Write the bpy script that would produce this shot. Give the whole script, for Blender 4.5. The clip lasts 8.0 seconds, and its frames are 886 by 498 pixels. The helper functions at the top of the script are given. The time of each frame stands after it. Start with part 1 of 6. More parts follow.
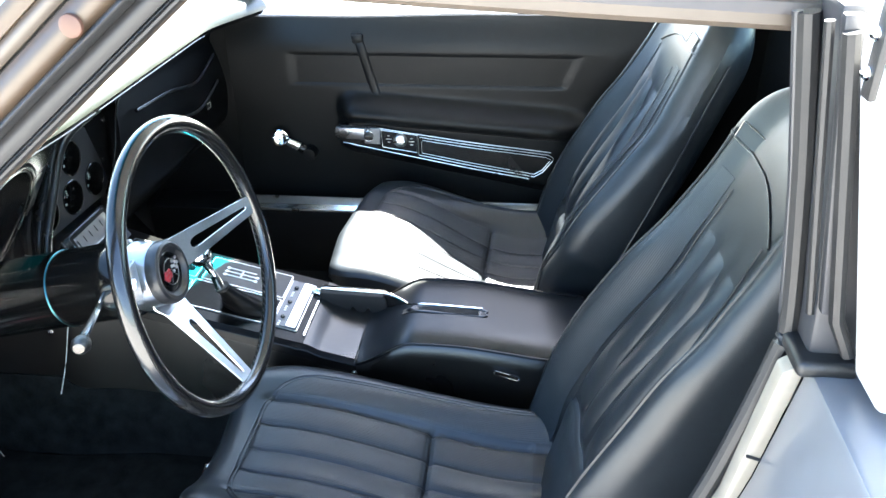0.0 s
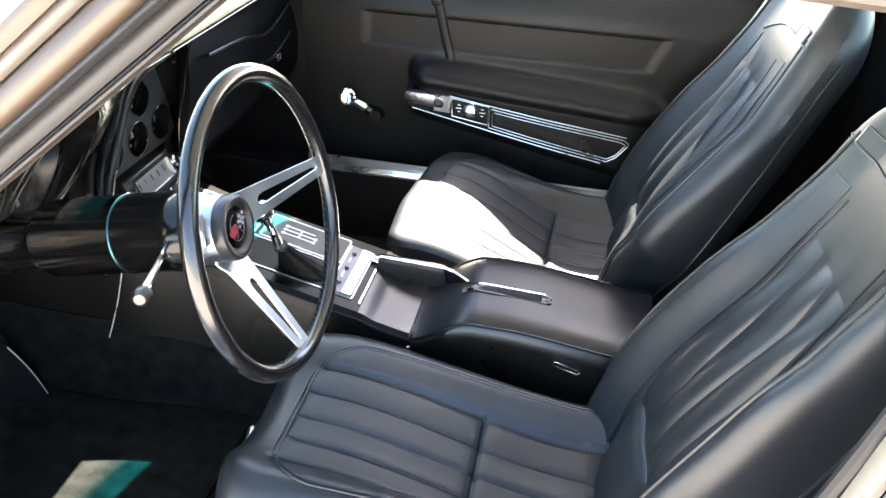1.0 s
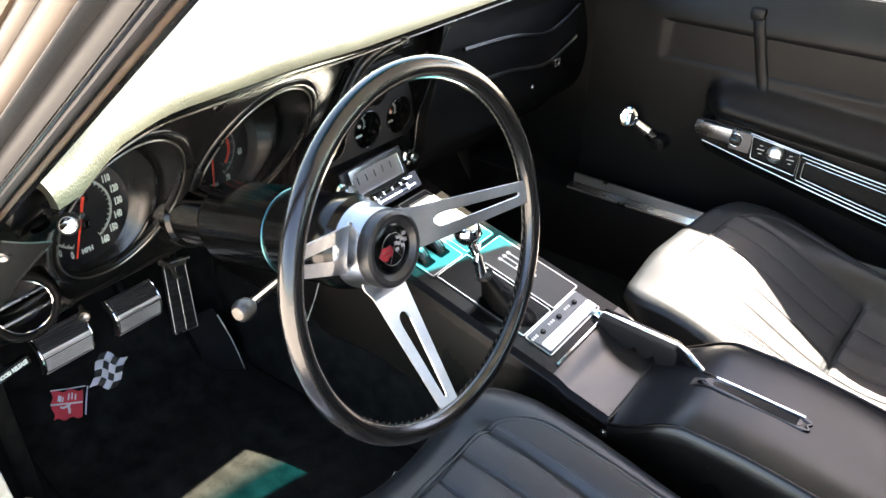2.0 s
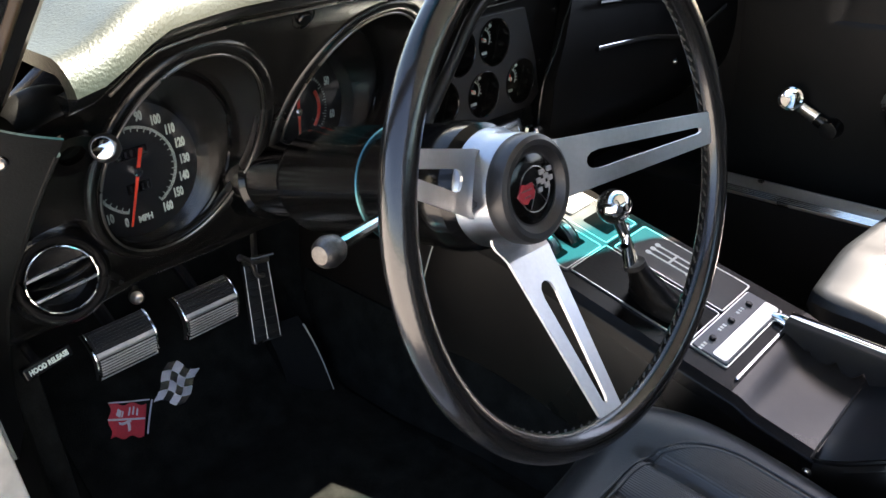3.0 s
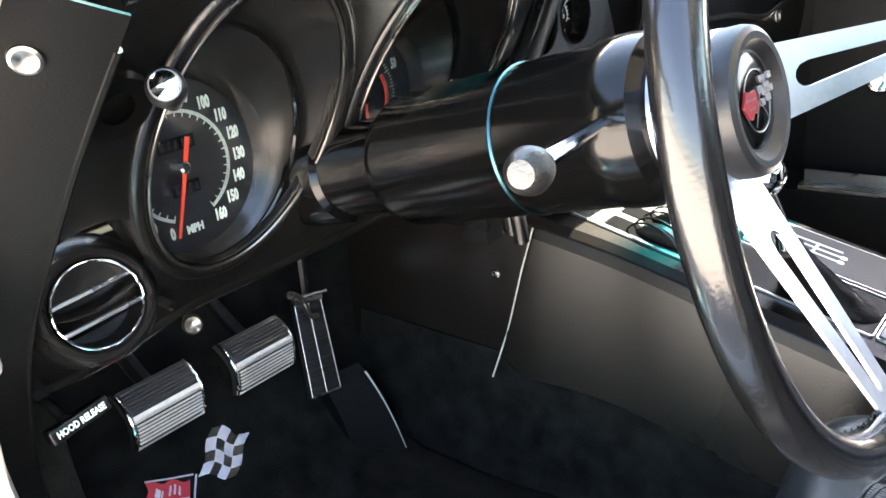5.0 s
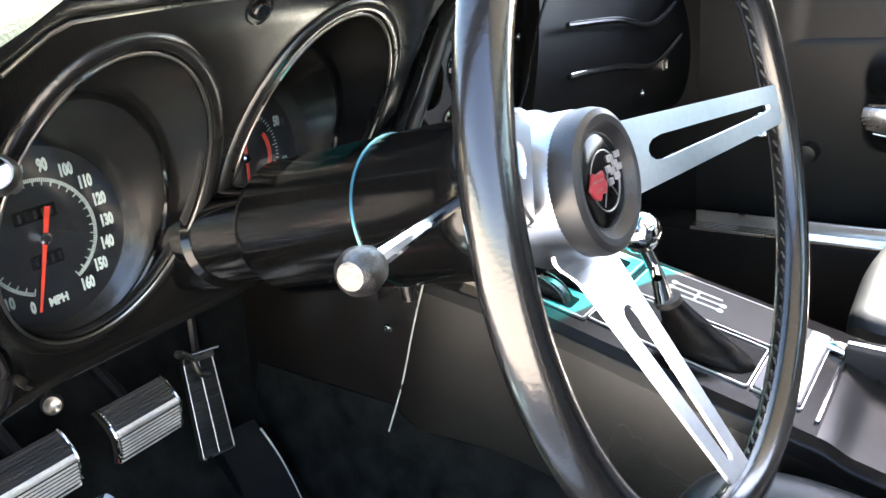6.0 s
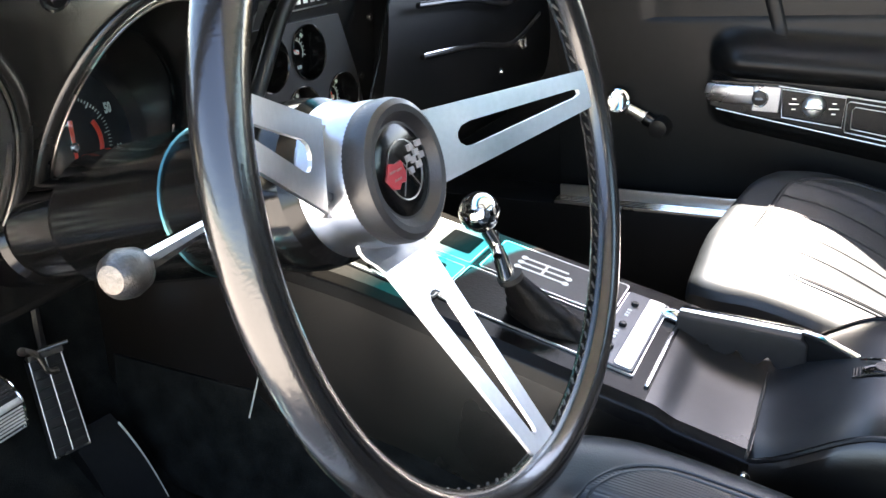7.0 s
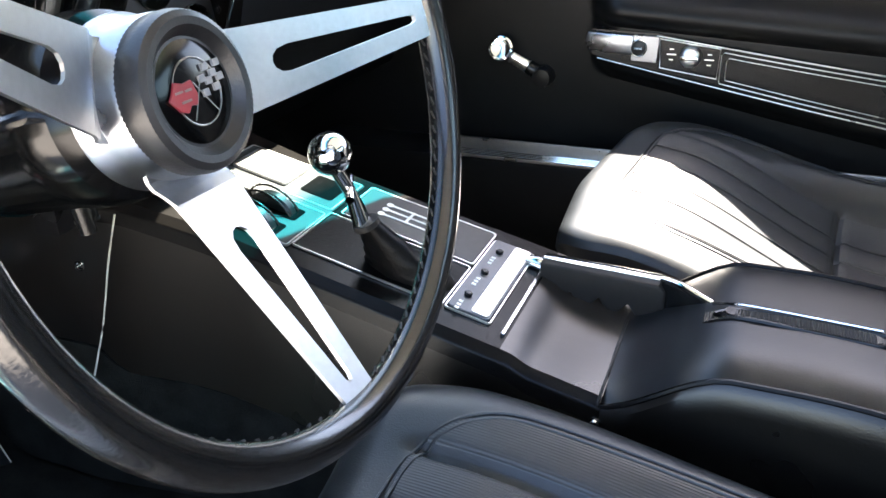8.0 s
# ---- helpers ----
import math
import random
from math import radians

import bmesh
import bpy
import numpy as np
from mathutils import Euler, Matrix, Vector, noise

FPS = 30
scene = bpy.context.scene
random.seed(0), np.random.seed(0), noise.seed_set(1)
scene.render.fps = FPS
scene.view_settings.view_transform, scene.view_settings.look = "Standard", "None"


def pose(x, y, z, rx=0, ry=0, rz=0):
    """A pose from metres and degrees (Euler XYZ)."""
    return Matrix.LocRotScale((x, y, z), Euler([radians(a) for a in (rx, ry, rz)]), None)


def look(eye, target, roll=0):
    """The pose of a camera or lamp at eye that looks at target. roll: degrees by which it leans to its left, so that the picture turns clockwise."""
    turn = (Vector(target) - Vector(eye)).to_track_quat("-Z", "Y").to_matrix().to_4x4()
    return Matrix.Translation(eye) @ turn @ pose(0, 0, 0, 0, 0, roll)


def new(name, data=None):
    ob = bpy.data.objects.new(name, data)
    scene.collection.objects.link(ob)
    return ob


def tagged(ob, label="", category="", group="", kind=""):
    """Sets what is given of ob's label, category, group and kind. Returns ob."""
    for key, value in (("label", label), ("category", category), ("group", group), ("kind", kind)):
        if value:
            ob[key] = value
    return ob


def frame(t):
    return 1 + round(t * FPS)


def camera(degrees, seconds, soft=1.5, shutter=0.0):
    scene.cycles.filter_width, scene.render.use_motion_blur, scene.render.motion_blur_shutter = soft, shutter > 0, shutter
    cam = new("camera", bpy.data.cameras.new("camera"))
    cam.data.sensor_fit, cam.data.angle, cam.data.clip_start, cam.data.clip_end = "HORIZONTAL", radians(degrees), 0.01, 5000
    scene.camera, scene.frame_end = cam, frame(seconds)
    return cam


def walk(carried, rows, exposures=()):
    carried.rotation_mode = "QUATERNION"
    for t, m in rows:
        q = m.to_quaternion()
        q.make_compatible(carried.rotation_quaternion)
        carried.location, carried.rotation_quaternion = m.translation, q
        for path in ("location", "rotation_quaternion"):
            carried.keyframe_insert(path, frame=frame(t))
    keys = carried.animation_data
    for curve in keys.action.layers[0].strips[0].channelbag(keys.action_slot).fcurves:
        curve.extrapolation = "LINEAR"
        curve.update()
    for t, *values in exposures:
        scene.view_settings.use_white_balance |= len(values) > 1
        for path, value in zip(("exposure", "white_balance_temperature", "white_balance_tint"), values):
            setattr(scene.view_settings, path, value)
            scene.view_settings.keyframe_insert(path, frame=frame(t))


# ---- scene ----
cam = camera(59.0, 8.0)
METRES, EYE, TILT, LEAN, TURN = 1.0, 1.20, -28.0, 0.0, 0.0
PATH = [
    (0, (0.467, -1.225, 1.307), (0.269, 0.497, 0.309), -1.0),
    (0.5, (0.437, -1.203, 1.3), (0.237, 0.498, 0.268), 0.6),
    (1, (0.407, -1.176, 1.284), (0.123, 0.495, 0.222), 3.1),
    (1.5, (0.452, -1.055, 1.269), (-0.2, 0.487, 0.174), 3.3),
    (1.7, (0.478, -0.988, 1.253), (-0.346, 0.47, 0.16), 2.3),
    (2.8, (0.364, -0.822, 1.032), (-0.852, 0.443, 0.072), -1.9),
    (3, (0.335, -0.818, 1.001), (-0.902, 0.451, 0.075), -2.5),
    (3.2, (0.316, -0.825, 0.975), (-0.959, 0.432, 0.084), -4.1),
    (3.5, (0.267, -0.837, 0.942), (-1.042, 0.421, 0.101), -4.6),
    (4, (0.196, -0.844, 0.892), (-1.142, 0.426, 0.12), -6.4),
    (4.2, (0.181, -0.846, 0.873), (-1.149, 0.435, 0.105), -6.5),
    (5.3, (0.158, -0.801, 0.867), (-1.066, 0.596, 0.124), -6.3),
    (5.5, (0.164, -0.798, 0.875), (-1.03, 0.628, 0.139), -5.9),
    (6, (0.183, -0.773, 0.891), (-0.945, 0.719, 0.183), -5.6),
    (6.5, (0.207, -0.753, 0.898), (-0.815, 0.803, 0.168), -5.3),
    (7, (0.235, -0.744, 0.897), (-0.678, 0.851, 0.106), -4.8),
    (7.5, (0.261, -0.735, 0.885), (-0.519, 0.894, 0.024), -3.4),
    (8, (0.276, -0.694, 0.865), (-0.43, 0.95, -0.029), -2.1),
]
EXPOSURES = [(0.0, 4.8, 6100, 8), (0.5, 4.95, 6900, 14), (1.0, 4.95, 7100, 15), (1.7, 4.85, 7600, 16), (2.8, 3.65, 7200, 19), (3.5, 4.0, 7300, 17), (4.2, 4.5, 7300, 16), (5.5, 5.35, 7200, 16), (6.2, 5.0, 7200, 16), (7.2, 4.65, 7000, 16), (8.0, 4.5, 6900, 15)]
walk(cam, [(t, look(eye, target, roll)) for t, eye, target, roll in PATH], EXPOSURES)

# ---- light ----
world = bpy.data.worlds.new("sky")
scene.world = world
world.use_nodes = True
wn, wl = world.node_tree.nodes, world.node_tree.links
sky = wn.new("ShaderNodeTexSky")
sky.sky_type, sky.sun_disc = "NISHITA", False
SUN = Vector((0.19, 0.72, 1.0)).normalized()
sky.sun_elevation = math.asin(SUN.z)
sky.sun_rotation = math.atan2(SUN.x, SUN.y)
wl.new(sky.outputs[0], wn["Background"].inputs[0])
wn["Background"].inputs[1].default_value = 0.062
sun = new("sun", bpy.data.lights.new("sun", "SUN"))
sun.data.energy, sun.data.angle, sun.data.color = 5.0, radians(0.5), (1.0, 0.95, 0.87)
sun.matrix_world = look(SUN * 10, (0, 0, 0))


# ---- materials ----
def mat(name, base, rough=0.5, metal=0.0, vary=0.15, scale=40.0, bump=0.0, bscale=400.0, coat=0.0, spec=0.5):
    """A procedural surface: base colour mottled at two scales, roughness that wanders, fine relief."""
    m = bpy.data.materials.new(name)
    m.use_nodes = True
    n, l = m.node_tree.nodes, m.node_tree.links
    b = n["Principled BSDF"]
    b.inputs["Roughness"].default_value, b.inputs["Metallic"].default_value = rough, metal
    b.inputs["Coat Weight"].default_value = coat
    b.inputs["Specular IOR Level"].default_value = spec
    co = n.new("ShaderNodeTexCoord")
    big, fine = n.new("ShaderNodeTexNoise"), n.new("ShaderNodeTexNoise")
    big.inputs["Scale"].default_value, big.inputs["Detail"].default_value = scale * 0.2, 5.0
    fine.inputs["Scale"].default_value, fine.inputs["Detail"].default_value = scale * 3, 3.0
    l.new(co.outputs["Object"], big.inputs["Vector"])
    l.new(co.outputs["Object"], fine.inputs["Vector"])
    add = n.new("ShaderNodeMath")
    add.operation = "MULTIPLY_ADD"
    add.inputs[1].default_value = 0.45
    l.new(fine.outputs["Fac"], add.inputs[0])
    l.new(big.outputs["Fac"], add.inputs[2])
    ramp = n.new("ShaderNodeMapRange")
    ramp.inputs[1].default_value, ramp.inputs[2].default_value = 0.45, 1.0
    ramp.inputs[3].default_value, ramp.inputs[4].default_value = 1 - vary, 1 + vary
    l.new(add.outputs[0], ramp.inputs[0])
    mix = n.new("ShaderNodeMix")
    mix.data_type, mix.blend_type = "RGBA", "MULTIPLY"
    mix.inputs[0].default_value = 1.0
    mix.inputs[6].default_value = (*base, 1)
    l.new(ramp.outputs[0], mix.inputs[7])
    l.new(mix.outputs[2], b.inputs["Base Color"])
    ro = n.new("ShaderNodeMapRange")
    ro.inputs[1].default_value, ro.inputs[2].default_value = 0.3, 0.7
    ro.inputs[3].default_value, ro.inputs[4].default_value = rough * 0.85, min(1, rough * 1.2)
    l.new(big.outputs["Fac"], ro.inputs[0])
    l.new(ro.outputs[0], b.inputs["Roughness"])
    if bump:
        bn, bu = n.new("ShaderNodeTexNoise"), n.new("ShaderNodeBump")
        bn.inputs["Scale"].default_value, bn.inputs["Detail"].default_value = bscale, 4.0
        bu.inputs["Strength"].default_value, bu.inputs["Distance"].default_value = bump, 0.001
        l.new(co.outputs["Object"], bn.inputs["Vector"])
        l.new(bn.outputs["Fac"], bu.inputs["Height"])
        l.new(bu.outputs[0], b.inputs["Normal"])
    return m


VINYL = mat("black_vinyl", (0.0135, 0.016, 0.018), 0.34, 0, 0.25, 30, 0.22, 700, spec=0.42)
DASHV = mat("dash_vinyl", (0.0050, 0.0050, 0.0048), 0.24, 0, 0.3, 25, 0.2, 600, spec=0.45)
DOORV = mat("door_vinyl", (0.0052, 0.0053, 0.0052), 0.38, 0, 0.25, 25, 0.25, 500, spec=0.19)
PLASTIC = mat("black_plastic", (0.006, 0.006, 0.0063), 0.25, 0, 0.2, 40, 0.15, 500, spec=0.35)
GLOSS = mat("black_gloss", (0.0025, 0.0025, 0.0025), 0.13, 0, 0.1, 40, spec=0.3)
GRIPR = mat("grip_rubber", (0.014, 0.012, 0.011), 0.55, 0, 0.2, 60, 0.3, 600, spec=0.25)
RUBBER = mat("black_rubber", (0.011, 0.0105, 0.010), 0.5, 0, 0.2, 40, 0.2, 500)
CARPET = mat("black_carpet", (0.0075, 0.0078, 0.0070), 0.95, 0, 0.85, 170, 1.0, 900, spec=0.06)
CHROME = mat("chrome", (0.82, 0.82, 0.8), 0.08, 1, 0.08, 60)
BRUSHED = mat("brushed_steel", (0.57, 0.58, 0.60), 0.36, 1, 0.12, 80, 0.1, 900)
WHITEP = mat("white_paint", (0.78, 0.77, 0.73), 0.3, 0, 0.08, 8, coat=0.4)
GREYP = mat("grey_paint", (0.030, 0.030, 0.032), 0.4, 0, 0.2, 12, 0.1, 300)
JAMB = mat("jamb_paint", (0.42, 0.385, 0.325), 0.4, 0, 0.45, 14, 0.1, 200)
BUFFER = mat("brown_rubber", (0.085, 0.038, 0.022), 0.55, 0, 0.25, 30)
TANP = mat("tan_metal", (0.075, 0.060, 0.046), 0.40, 0.0, 0.25, 10)
ORANGE = mat("needle_red", (0.75, 0.06, 0.03), 0.4, 0, 0.05, 60)
WHITE = mat("white_print", (0.75, 0.76, 0.74), 0.5, 0, 0.06, 60)
RIMV = mat("rim_leather", (0.006, 0.006, 0.006), 0.20, 0, 0.3, 30, 0.14, 500, coat=0.30, spec=0.55)
RIBV = mat("ribbed_vinyl", (0.018, 0.021, 0.024), 0.40, 0, 0.2, 30)
CONV = mat("console_vinyl", (0.0052, 0.0046, 0.0042), 0.22, 0, 0.3, 25, 0.25, 600, spec=0.12)
# Dash vinyl made paler: the sun on the pad is put into its colour
PADLIT = mat("sunlit_pad_vinyl", (0.028, 0.030, 0.022), 0.40, 0, 0.3, 25, 0.6, 420, spec=0.6)
CREAM = mat("cream_jamb_paint", (0.23, 0.20, 0.155), 0.4, 0, 0.25, 14, 0.1, 200)
SILVERP = mat("silver_paint", (0.17, 0.172, 0.18), 0.3, 0.2, 0.1, 8, coat=0.5)
# Bright pillar trim; the tan ground it mirrors is put into the base colour
PILLAR = mat("tan_reflection_metal", (0.052, 0.034, 0.020), 0.34, 0.0, 0.25, 8)
PILLARG = mat("inner_pillar_paint", (0.011, 0.010, 0.0095), 0.5, 0, 0.2, 10, 0.1, 300)
DIAL = mat("dial_black", (0.01, 0.011, 0.012), 0.35, 0, 0.1, 40)
TEAL = mat("console_plate", (0.027, 0.0275, 0.028), 0.36, 0, 0.2, 40, 0.2, 500, spec=0.35)
WORNM = mat("worn_metal", (0.72, 0.70, 0.67), 0.48, 0.9, 0.25, 90, 0.15, 700)
SIDEV = mat("console_side_vinyl", (0.0048, 0.0038, 0.0030), 0.30, 0, 0.3, 18, 0.2, 500, spec=0.5)
SATIN = mat("satin_aluminium", (0.80, 0.80, 0.78), 0.30, 1, 0.1, 60)
TOEV = mat("toe_trim", (0.0038, 0.0038, 0.0038), 0.6, 0, 0.3, 40, 0.3, 400, spec=0.08)
BOOT = mat("boot_leather", (0.004, 0.0036, 0.0034), 0.36, 0, 0.3, 40, 0.5, 300, spec=0.12)
PDASH = mat("glove_panel_vinyl", (0.0032, 0.0032, 0.0032), 0.45, 0, 0.25, 25, 0.15, 600, spec=0.08)
PLATEM = mat("plate_grey", (0.10, 0.105, 0.115), 0.35, 0.6, 0.15, 60, 0.1, 700)
HUBM = mat("hub_steel", (0.36, 0.38, 0.41), 0.28, 1, 0.12, 80, 0.1, 900)
KNOBM = mat("scuffed_chrome", (0.24, 0.225, 0.205), 0.30, 1, 0.25, 90, 0.15, 700)
LEVERM = mat("worn_knob_metal", (0.10, 0.095, 0.09), 0.36, 1, 0.45, 160, 0.4, 900)
PADR = mat("pad_rubber", (0.012, 0.012, 0.013), 0.38, 0, 0.25, 60, 0.15, 500)
LIDV = mat("lid_vinyl", (0.010, 0.011, 0.013), 0.32, 0, 0.25, 25, 0.12, 600, spec=0.3)
SEAM = mat("teal_metal", (0.05, 0.14, 0.15), 0.3, 1, 0.2, 60)
PRINT = mat("gauge_print", (0.50, 0.58, 0.53), 0.5, 0, 0.06, 60)
THREAD = mat("pale_thread", (0.40, 0.40, 0.33), 0.7, 0, 0.2, 100)
TRIMV = mat("trim_vinyl", (0.0048, 0.0046, 0.0044), 0.5, 0, 0.25, 25, 0.2, 600, spec=0.07)
TUNNEL = mat("tunnel_black", (0.005, 0.005, 0.0048), 0.24, 0, 0.2, 40, 0.1, 500)
CLUSTER = mat("cluster_grey", (0.009, 0.0093, 0.0098), 0.45, 0, 0.2, 60, 0.2, 600)
# Console vinyl made paler: sunlight bounced into the well is put into the colour
WELLLIT = mat("bounce_lit_vinyl", (0.014, 0.0125, 0.0115), 0.27, 0, 0.45, 30, 0.10, 500)
ENAMELW = mat("pale_enamel", (0.22, 0.22, 0.23), 0.3, 0, 0.2, 60)
ENAMELR = mat("red_enamel", (0.24, 0.020, 0.028), 0.3, 0, 0.2, 60)
REDCLOTH = mat("red_thread", (0.50, 0.035, 0.05), 0.8, 0, 0.25, 120, 0.6, 900)
CLOTH = mat("pale_thread_cloth", (0.55, 0.54, 0.58), 0.8, 0, 0.2, 120, 0.6, 900)
RADIOF = mat("radio_window", (0.16, 0.155, 0.15), 0.25, 0.2, 0.15, 60)
ASPHALT = mat("concrete", (0.38, 0.36, 0.33), 0.9, 0, 0.35, 60, 0.6, 300)


# ribs for the ribbed vinyl
def ribbed(m, scale, strength):
    n, l = m.node_tree.nodes, m.node_tree.links
    co, wv, bu = n.new("ShaderNodeTexCoord"), n.new("ShaderNodeTexWave"), n.new("ShaderNodeBump")
    wv.bands_direction = "Y"
    wv.inputs["Scale"].default_value = scale
    bu.inputs["Strength"].default_value, bu.inputs["Distance"].default_value = strength, 0.0015
    l.new(co.outputs["Object"], wv.inputs["Vector"])
    l.new(wv.outputs["Fac"], bu.inputs["Height"])
    l.new(bu.outputs[0], n["Principled BSDF"].inputs["Normal"])


ribbed(RIBV, 130.0, 0.28)
FINEV = mat("fine_ribbed_vinyl", (0.018, 0.021, 0.023), 0.38, 0, 0.2, 30)
ribbed(FINEV, 125.0, 0.22)


def glass(name, colour, rough=0.0, gloss=0.06):
    m = bpy.data.materials.new(name)
    m.use_nodes = True
    n, l = m.node_tree.nodes, m.node_tree.links
    n.remove(n["Principled BSDF"])
    t, g, x = n.new("ShaderNodeBsdfTransparent"), n.new("ShaderNodeBsdfGlossy"), n.new("ShaderNodeMixShader")
    t.inputs[0].default_value = (*colour, 1)
    g.inputs["Roughness"].default_value = rough
    x.inputs[0].default_value = gloss
    l.new(t.outputs[0], x.inputs[1])
    l.new(g.outputs[0], x.inputs[2])
    l.new(x.outputs[0], n["Material Output"].inputs[0])
    return m


GLASS = glass("windscreen_glass", (0.90, 0.97, 0.92))
SHADE = glass("shade_band_glass", (0.10, 0.74, 0.80))


def fade(m, z0, z1, clear, dark):
    """Tints the glass m from clear at the height z0 to dark at z1."""
    n, l = m.node_tree.nodes, m.node_tree.links
    co, sep, mp, mx = n.new("ShaderNodeTexCoord"), n.new("ShaderNodeSeparateXYZ"), n.new("ShaderNodeMapRange"), n.new("ShaderNodeMix")
    mx.data_type = "RGBA"
    mp.inputs[1].default_value, mp.inputs[2].default_value = z0, z1
    mx.inputs[6].default_value, mx.inputs[7].default_value = (*clear, 1), (*dark, 1)
    l.new(co.outputs["Object"], sep.inputs[0])
    l.new(sep.outputs[2], mp.inputs[0])
    l.new(mp.outputs[0], mx.inputs[0])
    l.new(mx.outputs[2], n["Transparent BSDF"].inputs[0])


fade(SHADE, 1.171, 1.189, (0.90, 0.97, 0.92), (0.0, 0.30, 0.36))
LENS = glass("gauge_lens", (0.97, 0.98, 0.98), 0.04, 0.09)


# ---- mesh helpers ----
def part(name, bm, material, parent=None, label="", flat=False):
    me = bpy.data.meshes.new(name)
    bmesh.ops.recalc_face_normals(bm, faces=bm.faces)
    for f in bm.faces:
        f.smooth = not flat
    for e in bm.edges:
        if len(e.link_faces) == 2 and e.calc_face_angle(0) > 0.6:
            e.smooth = False
    bm.to_mesh(me)
    bm.free()
    me.materials.append(material)
    ob = new(name, me)
    if parent:
        ob.parent = parent
    if label:
        tagged(ob, label)
    return ob


def thing(name, label, category, group="", at=(0, 0, 0)):
    ob = new(name)
    ob.location = at
    ob.empty_display_size = 0.05
    return tagged(ob, label, category, group)


def box(lo, hi, bevel=0.0, seg=2, bm=None):
    b = bmesh.new()
    bmesh.ops.create_cube(b, size=1)
    for v in b.verts:
        v.co = Vector([lo[k] + (v.co[k] + 0.5) * (hi[k] - lo[k]) for k in range(3)])
    if bevel:
        bmesh.ops.bevel(b, geom=b.edges[:], offset=bevel, segments=seg, affect="EDGES", profile=0.5)
    return join(bm, b)


def join(bm, b):
    if bm is None:
        return b
    me = bpy.data.meshes.new("tmp")
    b.to_mesh(me)
    b.free()
    bm.from_mesh(me)
    bpy.data.meshes.remove(me)
    return bm


def moved(bm, m):
    bmesh.ops.transform(bm, matrix=m, verts=bm.verts)
    return bm


def axis_frame(at, z, x=(0, 1, 0)):
    """A pose whose z axis is z and whose x axis lies near x."""
    z, x = Vector(z).normalized(), Vector(x).normalized()
    if abs(z.dot(x)) > 0.95:
        x = Vector((1, 0, 0)) if abs(z.x) < 0.9 else Vector((0, 0, 1))
    y = z.cross(x).normalized()
    x = y.cross(z)
    return Matrix((( x.x, y.x, z.x, at[0]), (x.y, y.y, z.y, at[1]), (x.z, y.z, z.z, at[2]), (0, 0, 0, 1)))


def lathe(profile, m=None, n=40, bm=None):
    """Profile of (radius, height) turned round z; ends close where the radius is 0."""
    b = bmesh.new()
    rings = []
    for r, h in profile:
        if r < 1e-6:
            rings.append([b.verts.new((0, 0, h))])
        else:
            rings.append([b.verts.new((r * math.cos(2 * math.pi * k / n), r * math.sin(2 * math.pi * k / n), h)) for k in range(n)])
    for p, q in zip(rings, rings[1:]):
        for k in range(n):
            j = (k + 1) % n
            if len(p) == 1 and len(q) == 1:
                continue
            if len(p) == 1:
                b.faces.new((p[0], q[k], q[j]))
            elif len(q) == 1:
                b.faces.new((p[k], q[0], p[j]))
            else:
                b.faces.new((p[k], q[k], q[j], p[j]))
    if m is not None:
        moved(b, m)
    return join(bm, b)


def smooth_path(pts, n=8, closed=False):
    """A Catmull-Rom line through pts."""
    pts = [Vector(p) for p in pts]
    out, c = [], len(pts)
    for i in range(c if closed else c - 1):
        p = [pts[(i + k) % c] if closed else pts[min(max(i + k, 0), c - 1)] for k in (-1, 0, 1, 2)]
        for s in range(n):
            t = s / n
            out.append(0.5 * ((2 * p[1]) + (p[2] - p[0]) * t + (2 * p[0] - 5 * p[1] + 4 * p[2] - p[3]) * t * t + (3 * p[1] - p[0] - 3 * p[2] + p[3]) * t ** 3))
    if not closed:
        out.append(pts[-1])
    return out


def tube(pts, r, n=10, closed=False, bm=None, flat=1.0, up=(0, 0, 1)):
    """A round (or flattened) rod along pts; r may be a list."""
    pts = [Vector(p) for p in pts]
    b, rings, c = bmesh.new(), [], len(pts)
    for i, p in enumerate(pts):
        t = (pts[(i + 1) % c] - pts[i - 1]) if closed else (pts[min(i + 1, c - 1)] - pts[max(i - 1, 0)])
        t.normalize()
        u = Vector(up)
        if abs(u.dot(t)) > 0.95:
            u = Vector((1, 0, 0)) if abs(t.x) < 0.9 else Vector((0, 1, 0))
        s = t.cross(u).normalized()
        u = s.cross(t)
        rr = r[i] if isinstance(r, (list, tuple)) else r
        rings.append([b.verts.new(p + s * rr * math.cos(2 * math.pi * k / n) + u * rr * flat * math.sin(2 * math.pi * k / n)) for k in range(n)])
    for i in range(c if closed else c - 1):
        p, q = rings[i], rings[(i + 1) % c]
        for k in range(n):
            j = (k + 1) % n
            b.faces.new((p[k], p[j], q[j], q[k]))
    if not closed:
        b.faces.new(rings[0][::-1])
        b.faces.new(rings[-1])
    return join(bm, b)


